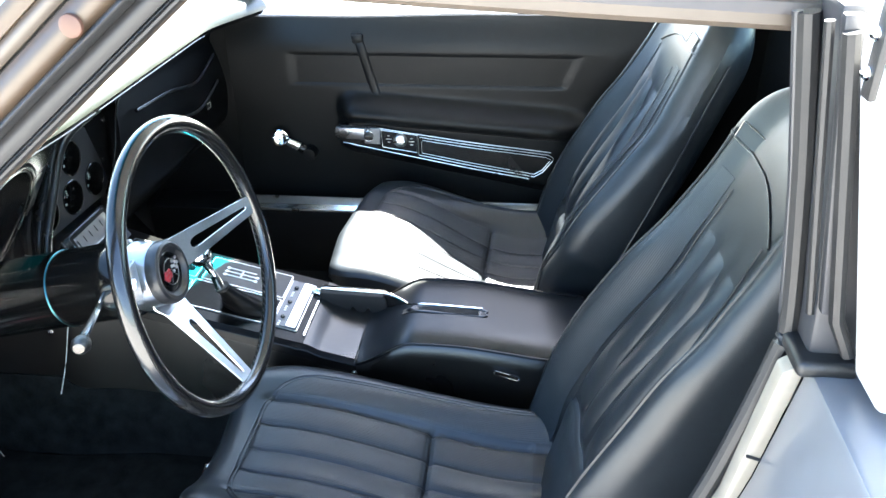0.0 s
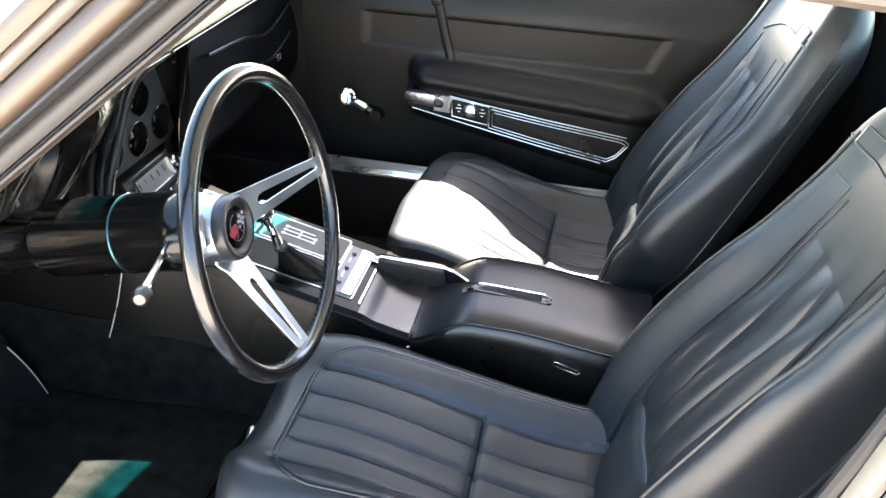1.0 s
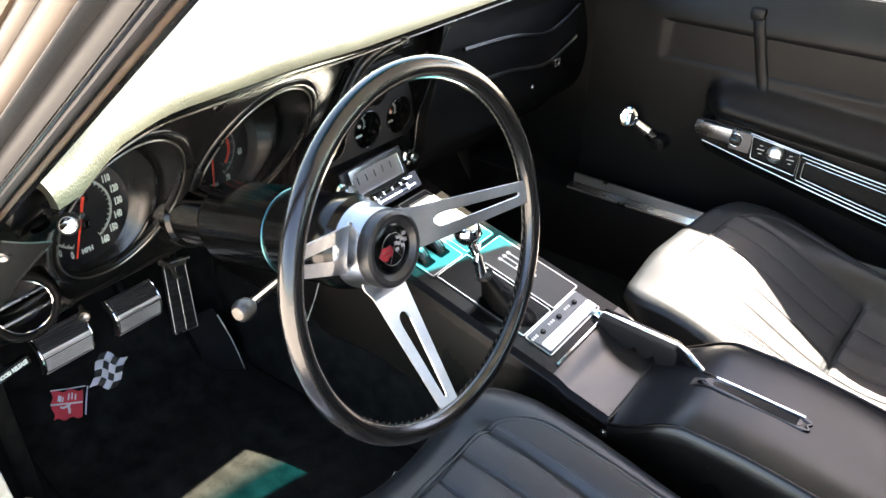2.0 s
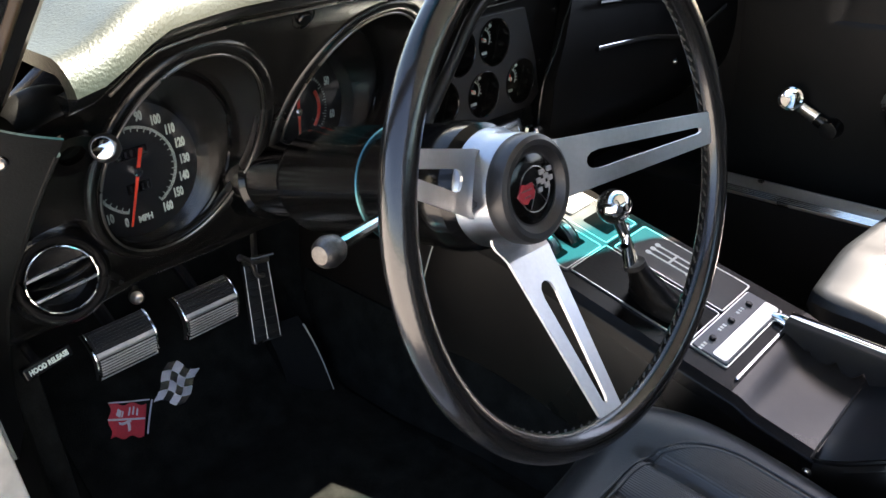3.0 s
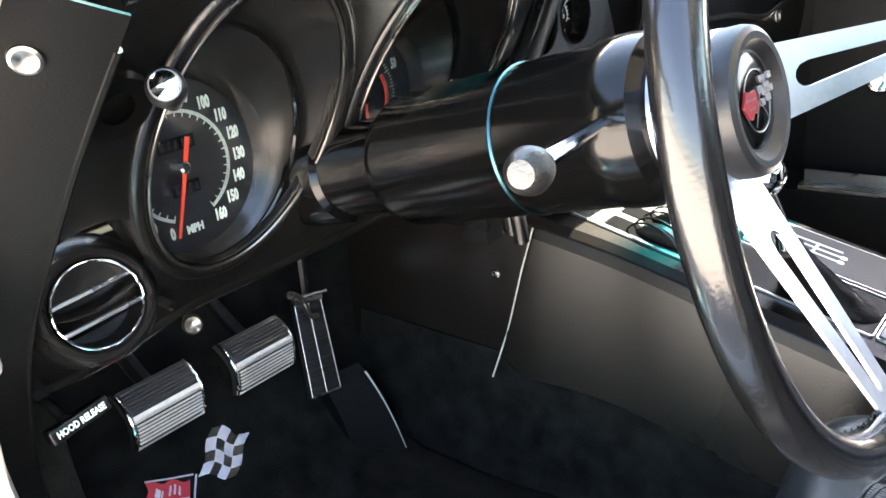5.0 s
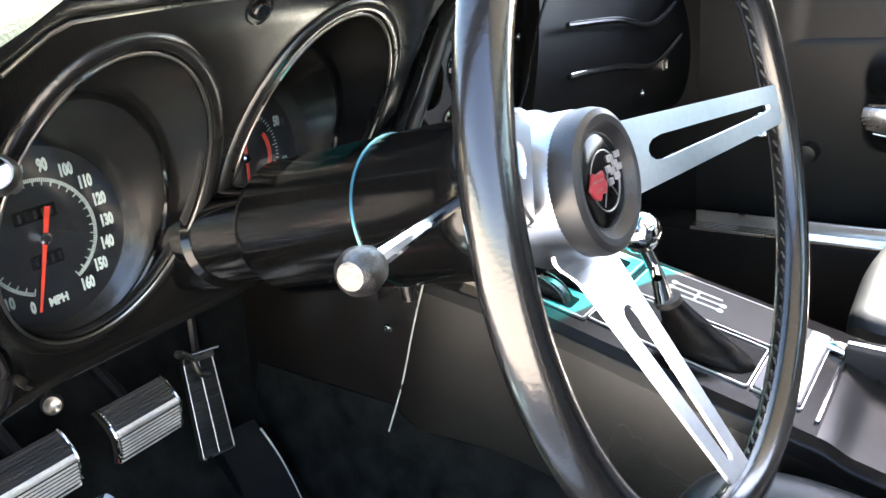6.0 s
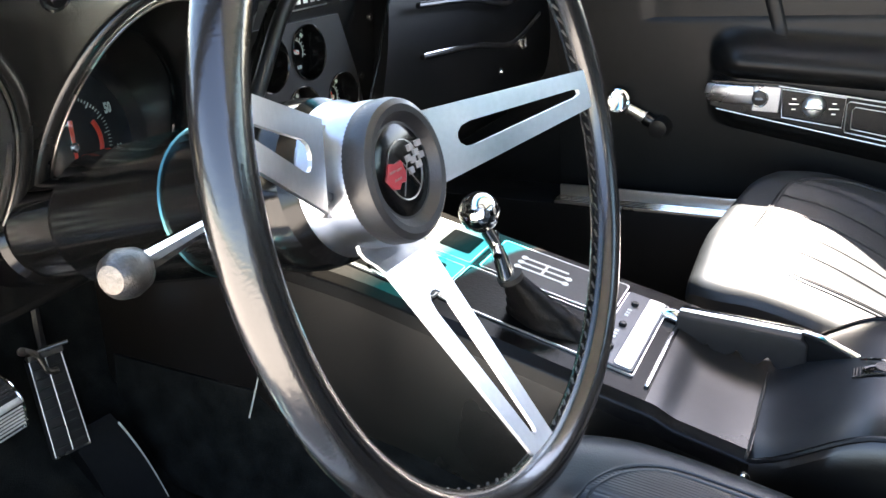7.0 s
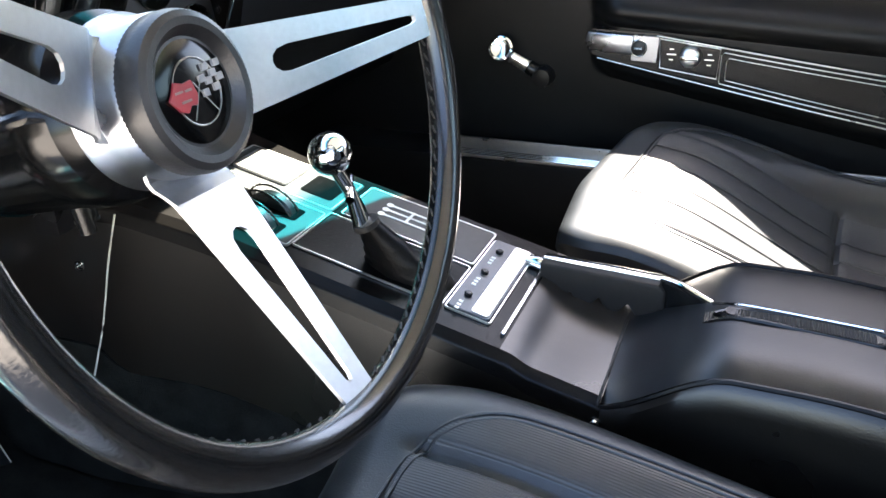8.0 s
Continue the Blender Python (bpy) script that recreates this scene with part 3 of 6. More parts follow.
def steering_column():
    c = thing("steering_column", "glossy black steering column with a chrome turn-signal lever", "steering column")
    part("bowl", lathe([(0, -0.046), (0.044, -0.047), (0.0525, -0.055), (0.055, -0.068), (0.055, -0.085), (0.0535, -0.088), (0.0535, -0.275), (0.047, -0.29), (0, -0.29)], WHEEL), GLOSS, c)
    part("seam", lathe([(0.0533, -0.1545), (0.0545, -0.156), (0.0533, -0.1575)], WHEEL), SEAM, c, "thin bright seam ring")
    part("tube", lathe([(0, -0.28), (0.041, -0.28), (0.041, -0.36), (0.046, -0.365), (0.046, -0.42), (0, -0.42)], WHEEL), GLOSS, c)
    lever = part("signal_lever", tube([(-0.072, -0.412, 0.754), (-0.057, -0.465, 0.759), (-0.037, -0.535, 0.766)], [0.0038, 0.0038, 0.0055], 10), CHROME, c, "tapered chrome lever")
    d = Vector((0.02, -0.085, 0.012)).normalized()
    part("lever_knob", lathe([(0, -0.012), (0.0060, -0.011), (0.0098, -0.006), (0.0112, 0.001), (0.010, 0.0065), (0.0063, 0.0105), (0, 0.0115)], axis_frame((-0.033, -0.546, 0.767), d), 24), LEVERM, lever, "scuffed chrome knob")
    return c


# ---- seats ----
def cushion_z(x, y, low=0.0):
    """Height of the cushion's top; x from its front lip, y from its middle towards the door."""
    a = abs(y)
    z = (0.490 - 0.112 * step(0.06, 0.42, x) if low else 0.456 - 0.085 * step(0.08, 0.50, x)) - 0.010 * step(0.12, 0.0, a)
    z += 0.012 * step(0.17, 0.08, a) * (1 - step(0.10, 0.34, x)) if low else 0.0
    rise = (0.006 + 0.050 * step(0.08, 0.42, x) if low else 0.026 + 0.050 * step(0.08, 0.42, x)) if y > 0 else (0.004 + 0.020 * step(0.10, 0.45, x) if low else 0.016 + 0.026 * step(0.10, 0.45, x))
    z += rise * math.exp(-((a - 0.150) / 0.046) ** 2)
    if a < 0.099:
        groove = abs((y + 0.1) % 0.05 - 0.025)
        on = step(0.055, 0.085, x)
        z += on * (0.45 if low else 1.0) * (0.004 * math.cos(math.pi * groove / 0.05) - 0.004 - 0.0036 * math.exp(-((0.025 - groove) / 0.0035) ** 2))
    z -= 0.030 * a / 0.205 if low and y < 0 else 0.0
    edge = min(x / (0.020 if low else 0.040), 1)
    z -= (0.018 if low else 0.036) * (1 - math.sqrt(max(0, 1 - (1 - edge) ** 2)))
    firm = low and y < 0
    side = min((0.205 - a) / (0.018 if firm else 0.042), 1)
    z -= (0.016 if firm else 0.034 + 0.025 * step(0.1, 0.42, x)) * (1 - math.sqrt(max(0, 1 - (1 - side) ** 2)))
    if x < 0.50:
        z -= (0.003 if low else 0.008) * math.exp(-((a - 0.102) / 0.005) ** 2) * step(0.05, 0.08, x)
    if a < 0.102:
        z -= 0.008 * math.exp(-((x - 0.335) / 0.005) ** 2)
    return z


def cushion_half(x, full=False):
    """Half width of the cushion, drawn in at its rounded front corners (less so on the full cushion)."""
    r = 0.06 if full else 0.10
    return 0.205 - r * (0.50 if full else 0.62) * (1 - math.sqrt(max(0.0, 1 - (1 - min(x / r, 1)) ** 2)))


def bucket_seat(name_label, y0, x0=0.0):
    s = thing("bucket_seat", name_label, "car seat", "bucket seats", (x0, y0, 0))
    sd = 1 if y0 > 0 else -1
    sink = 0.030 if y0 > 0 else 0.0
    top_z = lambda x, y: cushion_z(x, y * sd, sink)
    skew = lambda p: Vector((p.x + ((0.030 + 0.16 * p.y + 0.5 * p.y * p.y) * max(0.0, 1 - p.x / 0.5) if y0 > 0 else 0.0), p.y, p.z))
    n = 110
    b = bmesh.new()
    W = 0.205
    grid = []
    for i in range(n + 1):
        x = 0.54 * i / n
        row = []
        for j in range(n + 1):
            v = 2 * j / n - 1
            row.append(b.verts.new(skew(Vector((x, v * cushion_half(x, y0 > 0), top_z(x, v * W * 0.999))))))
        grid.append(row)
    for i in range(n):
        for j in range(n):
            b.faces.new((grid[i][j], grid[i + 1][j], grid[i + 1][j + 1], grid[i][j + 1]))
    rim = [g for g in grid[0]] + [grid[i][n] for i in range(1, n + 1)] + [grid[n][j] for j in range(n - 1, -1, -1)] + [grid[i][0] for i in range(n - 1, 0, -1)]
    low = [b.verts.new((v.co.x * 0.80 + 0.10, v.co.y * 0.82, 0.25) if y0 > 0 else (v.co.x * 0.88 + 0.055, v.co.y * 0.86, 0.25)) for v in rim]
    for k in range(len(rim)):
        j = (k + 1) % len(rim)
        b.faces.new((rim[k], rim[j], low[j], low[k]))
    part("cushion", b, VINYL, s, "black vinyl cushion with pleats and side bolsters")
    # ribbed strips laid into the bolsters and the rear of the cushion
    for sgn in (-sd,):
        def rib_at(u, v):
            x = 0.072 + 0.05 * v * v + (0.46 - 0.05 * v * v) * u
            y = sgn * (0.107 + 0.036 * v)
            return skew(Vector((x, y * cushion_half(x, y0 > 0) / 0.205, top_z(x, y) + 0.0012)))

        part("ribbed_insert", sheet(rib_at, 40, 12, 0.001), RIBV, s, "finely ribbed black vinyl strip")
    # ribbed panels over the pleats and behind the cross seam
    for xa, xb in ((0.062, 0.330), (0.340, 0.500)):
        for k in range(4):
            def pleat_at(u, v):
                x, y = xa + (xb - xa) * u, -0.099 + 0.0495 * (k + 0.06 + 0.88 * v)
                return skew(Vector((x, y * cushion_half(x, y0 > 0) / 0.205, top_z(x, y) + 0.0010)))

            part("pleat", sheet(pleat_at, 24, 10, 0.0008), RIBV, s, "finely ribbed black vinyl pleat")
    # piping round the cushion
    for off in (0.0, 0.006):
        e, r = 0.152 - off, 0.088 - off
        turn = [(0.50 - 0.36 * k / 30, -e) for k in range(30)]
        turn += [(0.146 - r * math.sin(q), -(e - r) - r * math.cos(q)) for q in [math.pi / 2 * k / 16 for k in range(17)]]
        turn += [(x, -y) for x, y in turn[::-1]]
        part("piping", tube([skew(Vector((x, y * cushion_half(x, y0 > 0) / 0.205, top_z(x, y) + 0.0005))) for x, y in turn], 0.0010 if y0 > 0 else 0.0017, 6), VINYL, s, "raised black piping")

    # the back: rings from the bottom to the rounded top
    L, lean = 0.78, radians(23)
    up, fwd = Vector((math.sin(lean), 0, math.cos(lean))), Vector((-math.cos(lean), 0, math.sin(lean)))
    foot = Vector((0.525 - x0, 0, 0.305))

    def front(h, y, w):
        a = abs(y) / w
        d = 0.028 + ((0.034 - 0.034 * step(0.25, 0.60, h)) * step(0.25, 0.80, a) if y0 > 0 and y < 0 else 0.036 * step(0.50, 0.84, a)) * (1 - 0.55 * step(0.40, 0.62, h))
        d += 0.02 * step(0.05, 0.2, h) * (1 - step(0.25, 0.5, h))
        if 0.2 < h < 0.60 and a < 0.5:
            d += (0.012 * abs(math.sin(math.pi * (y / w + 0.5) * 3 + 0.25 * math.sin(9 * h))) ** 0.5 - 0.007) * step(0.2, 0.26, h) * (1 - step(0.46, 0.60, h)) * (1 - step(0.38, 0.5, a))
        d += 0.0016 * math.sin(60 * y + 30 * h + 2.0 * math.sin(11 * h)) * step(0.05, 0.15, h) * (1 - step(0.45, 0.6, h))
        d -= 0.006 * math.exp(-((a - 0.5) / 0.02) ** 2) * step(0.03, 0.08, h) * (1 - step(0.42, 0.58, h))
        if a < 0.5:
            d -= 0.006 * math.exp(-((h - 0.2) / 0.006) ** 2) * (1 - step(0.38, 0.5, a))
        end = max(0.0, (a - 0.86) / 0.14)
        d -= 0.05 * (1 - math.sqrt(max(0, 1 - end * end)))
        return d

    trim_y = lambda y, h: y * (0.87 if y * y0 > 0 else 1.0 + 0.17 * step(0.14, 0.24, h) * (1 - 0.5 * step(0.45, 0.7, h)) if y0 > 0 else 1.0)
    b, rings, m = bmesh.new(), [], 84
    for i in range(111):
        h = L * i / 110
        w = 0.205 - 0.028 * step(0.25, 0.7, h)
        top = max(0.0, (h - 0.63) / 0.13)
        w *= math.sqrt(max(0.02, 1 - 0.8 * top ** 2.6))
        ring = []
        for k in range(m):
            t = k / m
            if t < 0.5:
                y = w * math.cos(math.pi * t * 2)
                d = front(h, y, w) * (1 - 0.6 * top ** 3)
            else:
                y = w * math.cos(math.pi * t * 2)
                d = -0.075 * math.sqrt(max(0, 1 - (y / w) ** 6)) * (1 - 0.6 * top ** 2) - 0.012
            ring.append(b.verts.new(foot + up * h + fwd * d + Vector((0, trim_y(y, h), 0))))
        rings.append(ring)
    for p, q in zip(rings, rings[1:]):
        for k in range(m):
            b.faces.new((p[k], p[(k + 1) % m], q[(k + 1) % m], q[k]))
    b.faces.new(rings[-1])
    b.faces.new(rings[0][::-1])
    part("backrest", b, VINYL, s, "tall reclined black vinyl back with vertical pleats")
    half = lambda h: (0.205 - 0.028 * step(0.25, 0.7, h)) * math.sqrt(max(0.02, 1 - 0.8 * max(0.0, (h - 0.63) / 0.13) ** 2.6))

    def on_back(h, a, off=0.0):
        """A place on the front of the back: height along it, and a from -1 to 1 across it."""
        w = half(h)
        return foot + up * h + fwd * (front(h, a * w, w) * (1 - 0.6 * max(0.0, (h - 0.63) / 0.13) ** 3) + off) + Vector((0, trim_y(a * w, h), 0))

    gs = 1 if y0 < 0 else -1
    # ribbed strip up the bolster next to the console, ribbed lumbar block and pleats
    part("ribbed_strip", sheet(lambda u, v: on_back(0.03 + 0.58 * u, gs * (0.53 + (0.33 - 0.16 * u) * v), 0.0012 * (1 - u ** 6)), 60, 14, 0.001), FINEV, s, "finely ribbed black vinyl strip")
    part("lumbar_block", sheet(lambda u, v: on_back(0.03 + 0.160 * u, -0.47 + 0.94 * v, -0.0012 + 0.0062 * math.sin(math.pi * u) ** 0.3 * math.sin(math.pi * v) ** 0.3), 24, 30, 0.001), FINEV, s, "ribbed black vinyl lumbar block")
    for k in range(3):
        a0 = -0.46 + 0.31 * k
        part("back_pleat", sheet(lambda u, v: on_back(0.215 + 0.33 * u, a0 + 0.30 * v * (1 - 0.25 * u) + 0.02, -0.0012 + 0.0065 * math.sin(math.pi * v) ** 0.6 * math.sin(math.pi * u) ** 0.6), 30, 12, 0.001), VINYL, s, "soft vertical pleat of black vinyl")
    runs = [("piping", -gs * 0.84, 0.02, 0.66, 0.0026), ("piping", gs * 0.90, 0.02, 0.66, 0.0022), ("seam", gs * 0.50, 0.02, 0.60, 0.0012), ("seam", -gs * 0.50, 0.02, 0.60, 0.0012)]
    for nm, a0, h0, h1, r in runs:
        part(nm, tube([on_back(h0 + (h1 - h0) * k / 40, a0 * (1 - 0.10 * (k / 40) ** 2), 0.0008) for k in range(41)], r, 6), VINYL, s, "raised black piping" if nm == "piping" else "stitched seam")
    for sgn in (-1, 1):
        side = [foot + up * (0.02 + 0.64 * k / 40) + fwd * -0.030 + Vector((0, trim_y(sgn * (half(0.02 + 0.64 * k / 40) * 0.995 + 0.001), 0.02 + 0.64 * k / 40), 0)) for k in range(41)]
        part("side_piping", tube(side, 0.0024, 6), VINYL, s, "raised black piping along the side")
    # belt guide near the top, on the side next to the console, and the seam that runs on from it
    hg, ag = 0.660, gs * 0.63
    across, rising = on_back(hg, ag + 0.06) - on_back(hg, ag - 0.06), on_back(hg + 0.01, ag) - on_back(hg - 0.01, ag)
    m2 = axis_frame(on_back(hg, ag, 0.0008), rising.cross(across) * (1 if rising.cross(across).dot(fwd) > 0 else -1), across)
    part("belt_guide", prism(rounded(0.056, 0.026, 0.003), 0.0022, m2, 0.0005, 1, (rounded(0.0535, 0.0235, 0.0025)[::-1],)), KNOBM, s, "thin bright belt guide frame")
    part("belt_slot", prism(rounded(0.053, 0.023, 0.0025), 0.0012, m2), VINYL, s, "dark belt opening")
    part("head_seam", tube([on_back(0.650 - 0.004 * k / 20 - 0.11 * max(0.0, k / 20 - 0.5) ** 1.5, gs * (0.92 - 1.45 * k / 20), 0.0012) for k in range(21)], 0.0018, 6), VINYL, s, "raised seam below the head section")
    return s



# ---- console ----
SLOPE = 0.245
CON = axis_frame((-0.10, -0.02, 0.5065), (SLOPE, 0, 1), (1, 0, 0))  # x rearward, y to the passenger, z off the sloping top


def console_z(x):
    """Top line of the front console."""
    return 0.5065 - SLOPE * (x + 0.10)


def on_console(x, y, up=0.0):
    """A place on the sloping top, from its x and y in the car."""
    return Vector((x, y, console_z(x) + up))


def trim_frame(parent, x0, x1, y0, y1, w=0.0013, label="thin chrome trim line"):
    """A chrome line round a field of the console's top."""
    k = math.sqrt(1 + SLOPE ** 2)
    cx, cy = (x0 + x1) / 2, (y0 + y1) / 2
    m = CON @ pose((cx + 0.10) * k, cy + 0.02, 0.0005)
    lx, ly = (x1 - x0) * k, y1 - y0
    return part("trim", prism(rounded(lx, ly, 0.004), 0.0022, m, 0, 1, (rounded(lx - 2 * w, ly - 2 * w, 0.002)[::-1],)), SATIN, parent, label)


def centre_console():
    c = thing("centre_console", "black moulded centre console with shifter plate and padded lid", "console")

    def body(u, v):
        x = -0.62 + 0.80 * u
        z = min(0.562, console_z(x)) - 0.006 * step(0.090, 0.115, x)
        wide = 0.02 * step(-0.2, -0.40, x)
        pts = [(-0.175 - wide, 0.22), (-0.165 - wide, 0.30), (-0.137 - wide, z - 0.022), (-0.133 - wide, z - 0.008), (-0.124 - wide, z), (0.082 + wide, z), (0.091 + wide, z - 0.008), (0.095 + wide, z - 0.022), (0.12 + wide, 0.30), (0.125 + wide, 0.22)]
        k = v * (len(pts) - 1)
        i = min(int(k), len(pts) - 2)
        f = k - i
        return Vector((x, pts[i][0] * (1 - f) + pts[i + 1][0] * f, pts[i][1] * (1 - f) + pts[i + 1][1] * f))

    part("body", sheet(lambda u, v: body(0.88 * u, (2 + 5 * v) / 9), 80, 30), CONV, c)
    # well floor of the same body, coloured paler for bounced sun
    part("brake_well", sheet(lambda u, v: body(0.88 + 0.12 * u, (4 + v) / 9) - Vector((0, 0, 0.004 * math.sin(math.pi * u) * math.sin(math.pi * v))), 16, 20), WELLLIT, c, "satin black well under the brake grip, paler for bounced sun")
    for v0 in (2, 5):
        part("well_shoulder", sheet(lambda u, v: body(0.88 + 0.12 * u, (v0 + 2 * v) / 9), 16, 10), CONV, c, "rounded black edge of the well")
    part("side_panel", sheet(lambda u, v: body(u, 2 / 9 * v), 80, 12), SIDEV, c, "satin black side of the console")
    part("side_panel", sheet(lambda u, v: body(u, (7 + 2 * v) / 9), 80, 12), SIDEV, c, "satin black side of the console")

    def lid(u, v):
        x = 0.172 + 0.42 * u
        top = 0.432 + 0.053 * step(0.172, 0.285, x) - 0.024 * step(0.33, 0.58, x)
        a = 2 * v - 1
        out = max(0.0, (abs(a) - 0.55) / 0.45)
        edge = min(1.0, abs(a) / 0.55)
        y = -0.022 + math.copysign(0.112 * edge + 0.03 * out, a)
        z = top - 0.012 * edge ** 6 - 0.25 * out
        return Vector((x, y, z))

    part("armrest_lid", sheet(lambda u, v: lid(u, 0.236 + 0.528 * v), 40, 48), LIDV, c, "padded black vinyl console lid")
    part("box_side", sheet(lambda u, v: lid(u, 0.238 * v), 40, 14), SIDEV, c, "satin black side of the armrest box")
    part("box_side", sheet(lambda u, v: lid(u, 0.762 + 0.238 * v), 40, 14), SIDEV, c, "satin black side of the armrest box")
    part("slot_seal", sheet(lambda u, v: lid(0.19 + 0.34 * u, 0.452 + 0.040 * v) + Vector((0, 0, 0.0016 + (0.0010 if int(round(u * 120)) % 2 else 0.0))), 120, 4, 0.001), RUBBER, c, "ribbed black seal along the slot")
    for s in (-1, 1):
        part("lid_seam", tube([lid(k / 30, 0.5 + s * 0.262) + Vector((0, 0.001 * s, 0.0012)) for k in range(31)], 0.0026, 6), CONV, c, "raised edge of the lid")
    bead = smooth_path([(0.262, -0.034, 0.482), (0.30, -0.041, 0.486), (0.40, -0.041, 0.4805), (0.406, -0.031, 0.480), (0.40, -0.021, 0.4805), (0.30, -0.023, 0.486)], 8, True)
    part("lid_slot", tube(bead, 0.0024, 6, True), GLOSS, c, "narrow bead-edged slot in the lid")
    part("slot_trim", tube(smooth_path([(0.258, -0.012, 0.480), (0.275, -0.0185, 0.4868), (0.30, -0.0205, 0.4888), (0.40, -0.0190, 0.4838)], 5), 0.0014, 6), CHROME, c, "chrome line beside the slot")
    part("slot_floor", prism(rounded(0.13, 0.014, 0.006), 0.001, axis_frame((0.335, -0.031, 0.4835), (0.045, 0, 1), (1, 0, 0))), PLASTIC, c)

    # front fields of the sloping top
    k = math.sqrt(1 + SLOPE ** 2)
    def plate(name, x0, x1, y0, y1, mater, up=0.0, t=0.002, label="", holes=()):
        m = CON @ pose(((x0 + x1) / 2 + 0.10) * k, (y0 + y1) / 2 + 0.02, up)
        return part(name, prism(rounded((x1 - x0) * k, y1 - y0, 0.004), t, m, 0.0006, 1, holes), mater, c, label)
    plate("front_plate", -0.300, -0.148, -0.105, 0.066, TEAL, label="dark plate ahead of the shifter")
    trim_frame(c, -0.298, -0.150, -0.103, -0.022)
    trim_frame(c, -0.298, -0.150, -0.012, 0.064)
    for y in (-0.084, -0.046):
        plate("slot", -0.262, -0.168, y - 0.013, y + 0.013, GLOSS, 0.002, 0.0008, "dark thumb-wheel slot")
        part("thumb_wheel", lathe([(0, -0.006), (0.030, -0.006), (0.032, -0.004), (0.032, 0.004), (0.030, 0.006), (0, 0.006)], axis_frame(on_console(-0.205, y, -0.014), (0, 1, 0)), 48), PLASTIC, c, "ribbed black thumb wheel")
        for q in (-0.0085, 0.0085):
            arch = [on_console(-0.205 + 0.034 * math.cos(w), y + q, -0.012 + 0.032 * math.sin(w)) for w in [math.pi * (0.1 + 0.8 * k / 16) for k in range(17)]]
            part("wheel_guard", tube(arch, 0.0012, 6), CONV, c, "thin arched guard beside the wheel")
    plate("ash_tray", -0.285, -0.215, 0.0, 0.054, SATIN, 0.002, 0.004, "bright ash tray lid")
    plate("recess", -0.20, -0.16, 0.005, 0.05, GLOSS, 0.002, 0.001, "dark recess")
    plate("boot_plate", -0.146, 0.014, -0.096, -0.018, BOOT, 0.0, 0.001, "dark shifter opening")
    trim_frame(c, -0.148, 0.016, -0.098, -0.016)
    plate("pattern_plate", -0.138, 0.014, -0.008, 0.066, TEAL, 0.0, 0.003, "dark shift pattern plate")
    trim_frame(c, -0.140, 0.016, -0.010, 0.068)
    bars = bmesh.new()
    for dy in (-0.012, 0.0, 0.012):
        box((-0.026, dy - 0.0016, 0), (0.026, dy + 0.0016, 0.0006), 0, 1, bars)
    box((-0.0016, -0.012, 0.0001), (0.0016, 0.014, 0.0007), 0, 1, bars)
    for px, py in ((-0.030, -0.012), (-0.030, 0.0), (-0.030, 0.012), (0.030, -0.012), (0.030, 0.0)):
        lathe([(0.0, 0.0), (0.0042, 0.0), (0.0042, 0.0006), (0, 0.0006)], pose(px, py, 0), 14, bars)
    part("shift_pattern", moved(bars, CON @ pose((-0.075 + 0.10) * k, 0.03 + 0.02, 0.0032)), WHITE, c, "white printed shift pattern")
    # seam across the foot of the lid, and the slotted base that the brake lever swings in
    part("well_seam", tube([(0.177, -0.138, 0.405), (0.177, -0.130, 0.428), (0.178, -0.122, 0.4335), (0.178, 0.01, 0.4335)], 0.0014, 6), RUBBER, c, "dark seam behind the well")
    # switch plate across the console
    plate("switch_plate", 0.020, 0.063, -0.096, 0.052, PLATEM, 0.0, 0.005, "brushed aluminium switch plate")
    plate("switch_strip", 0.043, 0.061, -0.094, 0.050, SATIN, 0.005, 0.0012, "bright strip of the switch plate")
    trim_frame(c, 0.018, 0.065, -0.098, 0.054)
    for y in (-0.07, -0.022, 0.026):
        part("switch_knob", lathe([(0, 0.0), (0.0042, 0.0), (0.0042, 0.003), (0.003, 0.004), (0, 0.004)], CON @ pose((0.032 + 0.1) * k, y + 0.02, 0.005), 16), PLASTIC, c, "small black knob")
        b = bmesh.new()
        for q in range(3):
            box((-0.0022, -0.016 + q * 0.006, 0.0), (0.0022, -0.0125 + q * 0.006, 0.0006), 0, 1, b)
        part("marking", moved(b, CON @ pose((0.030 + 0.1) * k, y + 0.008, 0.005)), WHITE, c, "pale printed marks")
    part("edge_strip", prism(rounded(0.0045, 0.165, 0.002), 0.005, CON @ pose((0.080 + 0.1) * k, -0.003, -0.0015), 0.001, 1), CHROME, c, "chrome strip behind the switch plate")
    screw(c, (0.177, -0.137, 0.411), (0, -1, 0.1), 0.004)
    screw(c, (-0.356, -0.178, 0.499), (0, -1, 0.1), 0.004)
    m = axis_frame((0.451, -0.142, 0.429), (0, -1, 0.12), (1, 0, -0.28))
    part("belt_slot", prism(rounded(0.048, 0.0095, 0.0045), 0.004, m, 0.0006, 1, (rounded(0.042, 0.0045, 0.002)[::-1],)), CHROME, c, "chrome-rimmed belt slot")
    part("side_seam", tube(smooth_path([(-0.318, -0.152, 0.552), (-0.330, -0.164, 0.50), (-0.346, -0.176, 0.43), (-0.366, -0.188, 0.365)], 6), 0.0011, 6), THREAD, c, "thin pale seam on the console side")
    return c


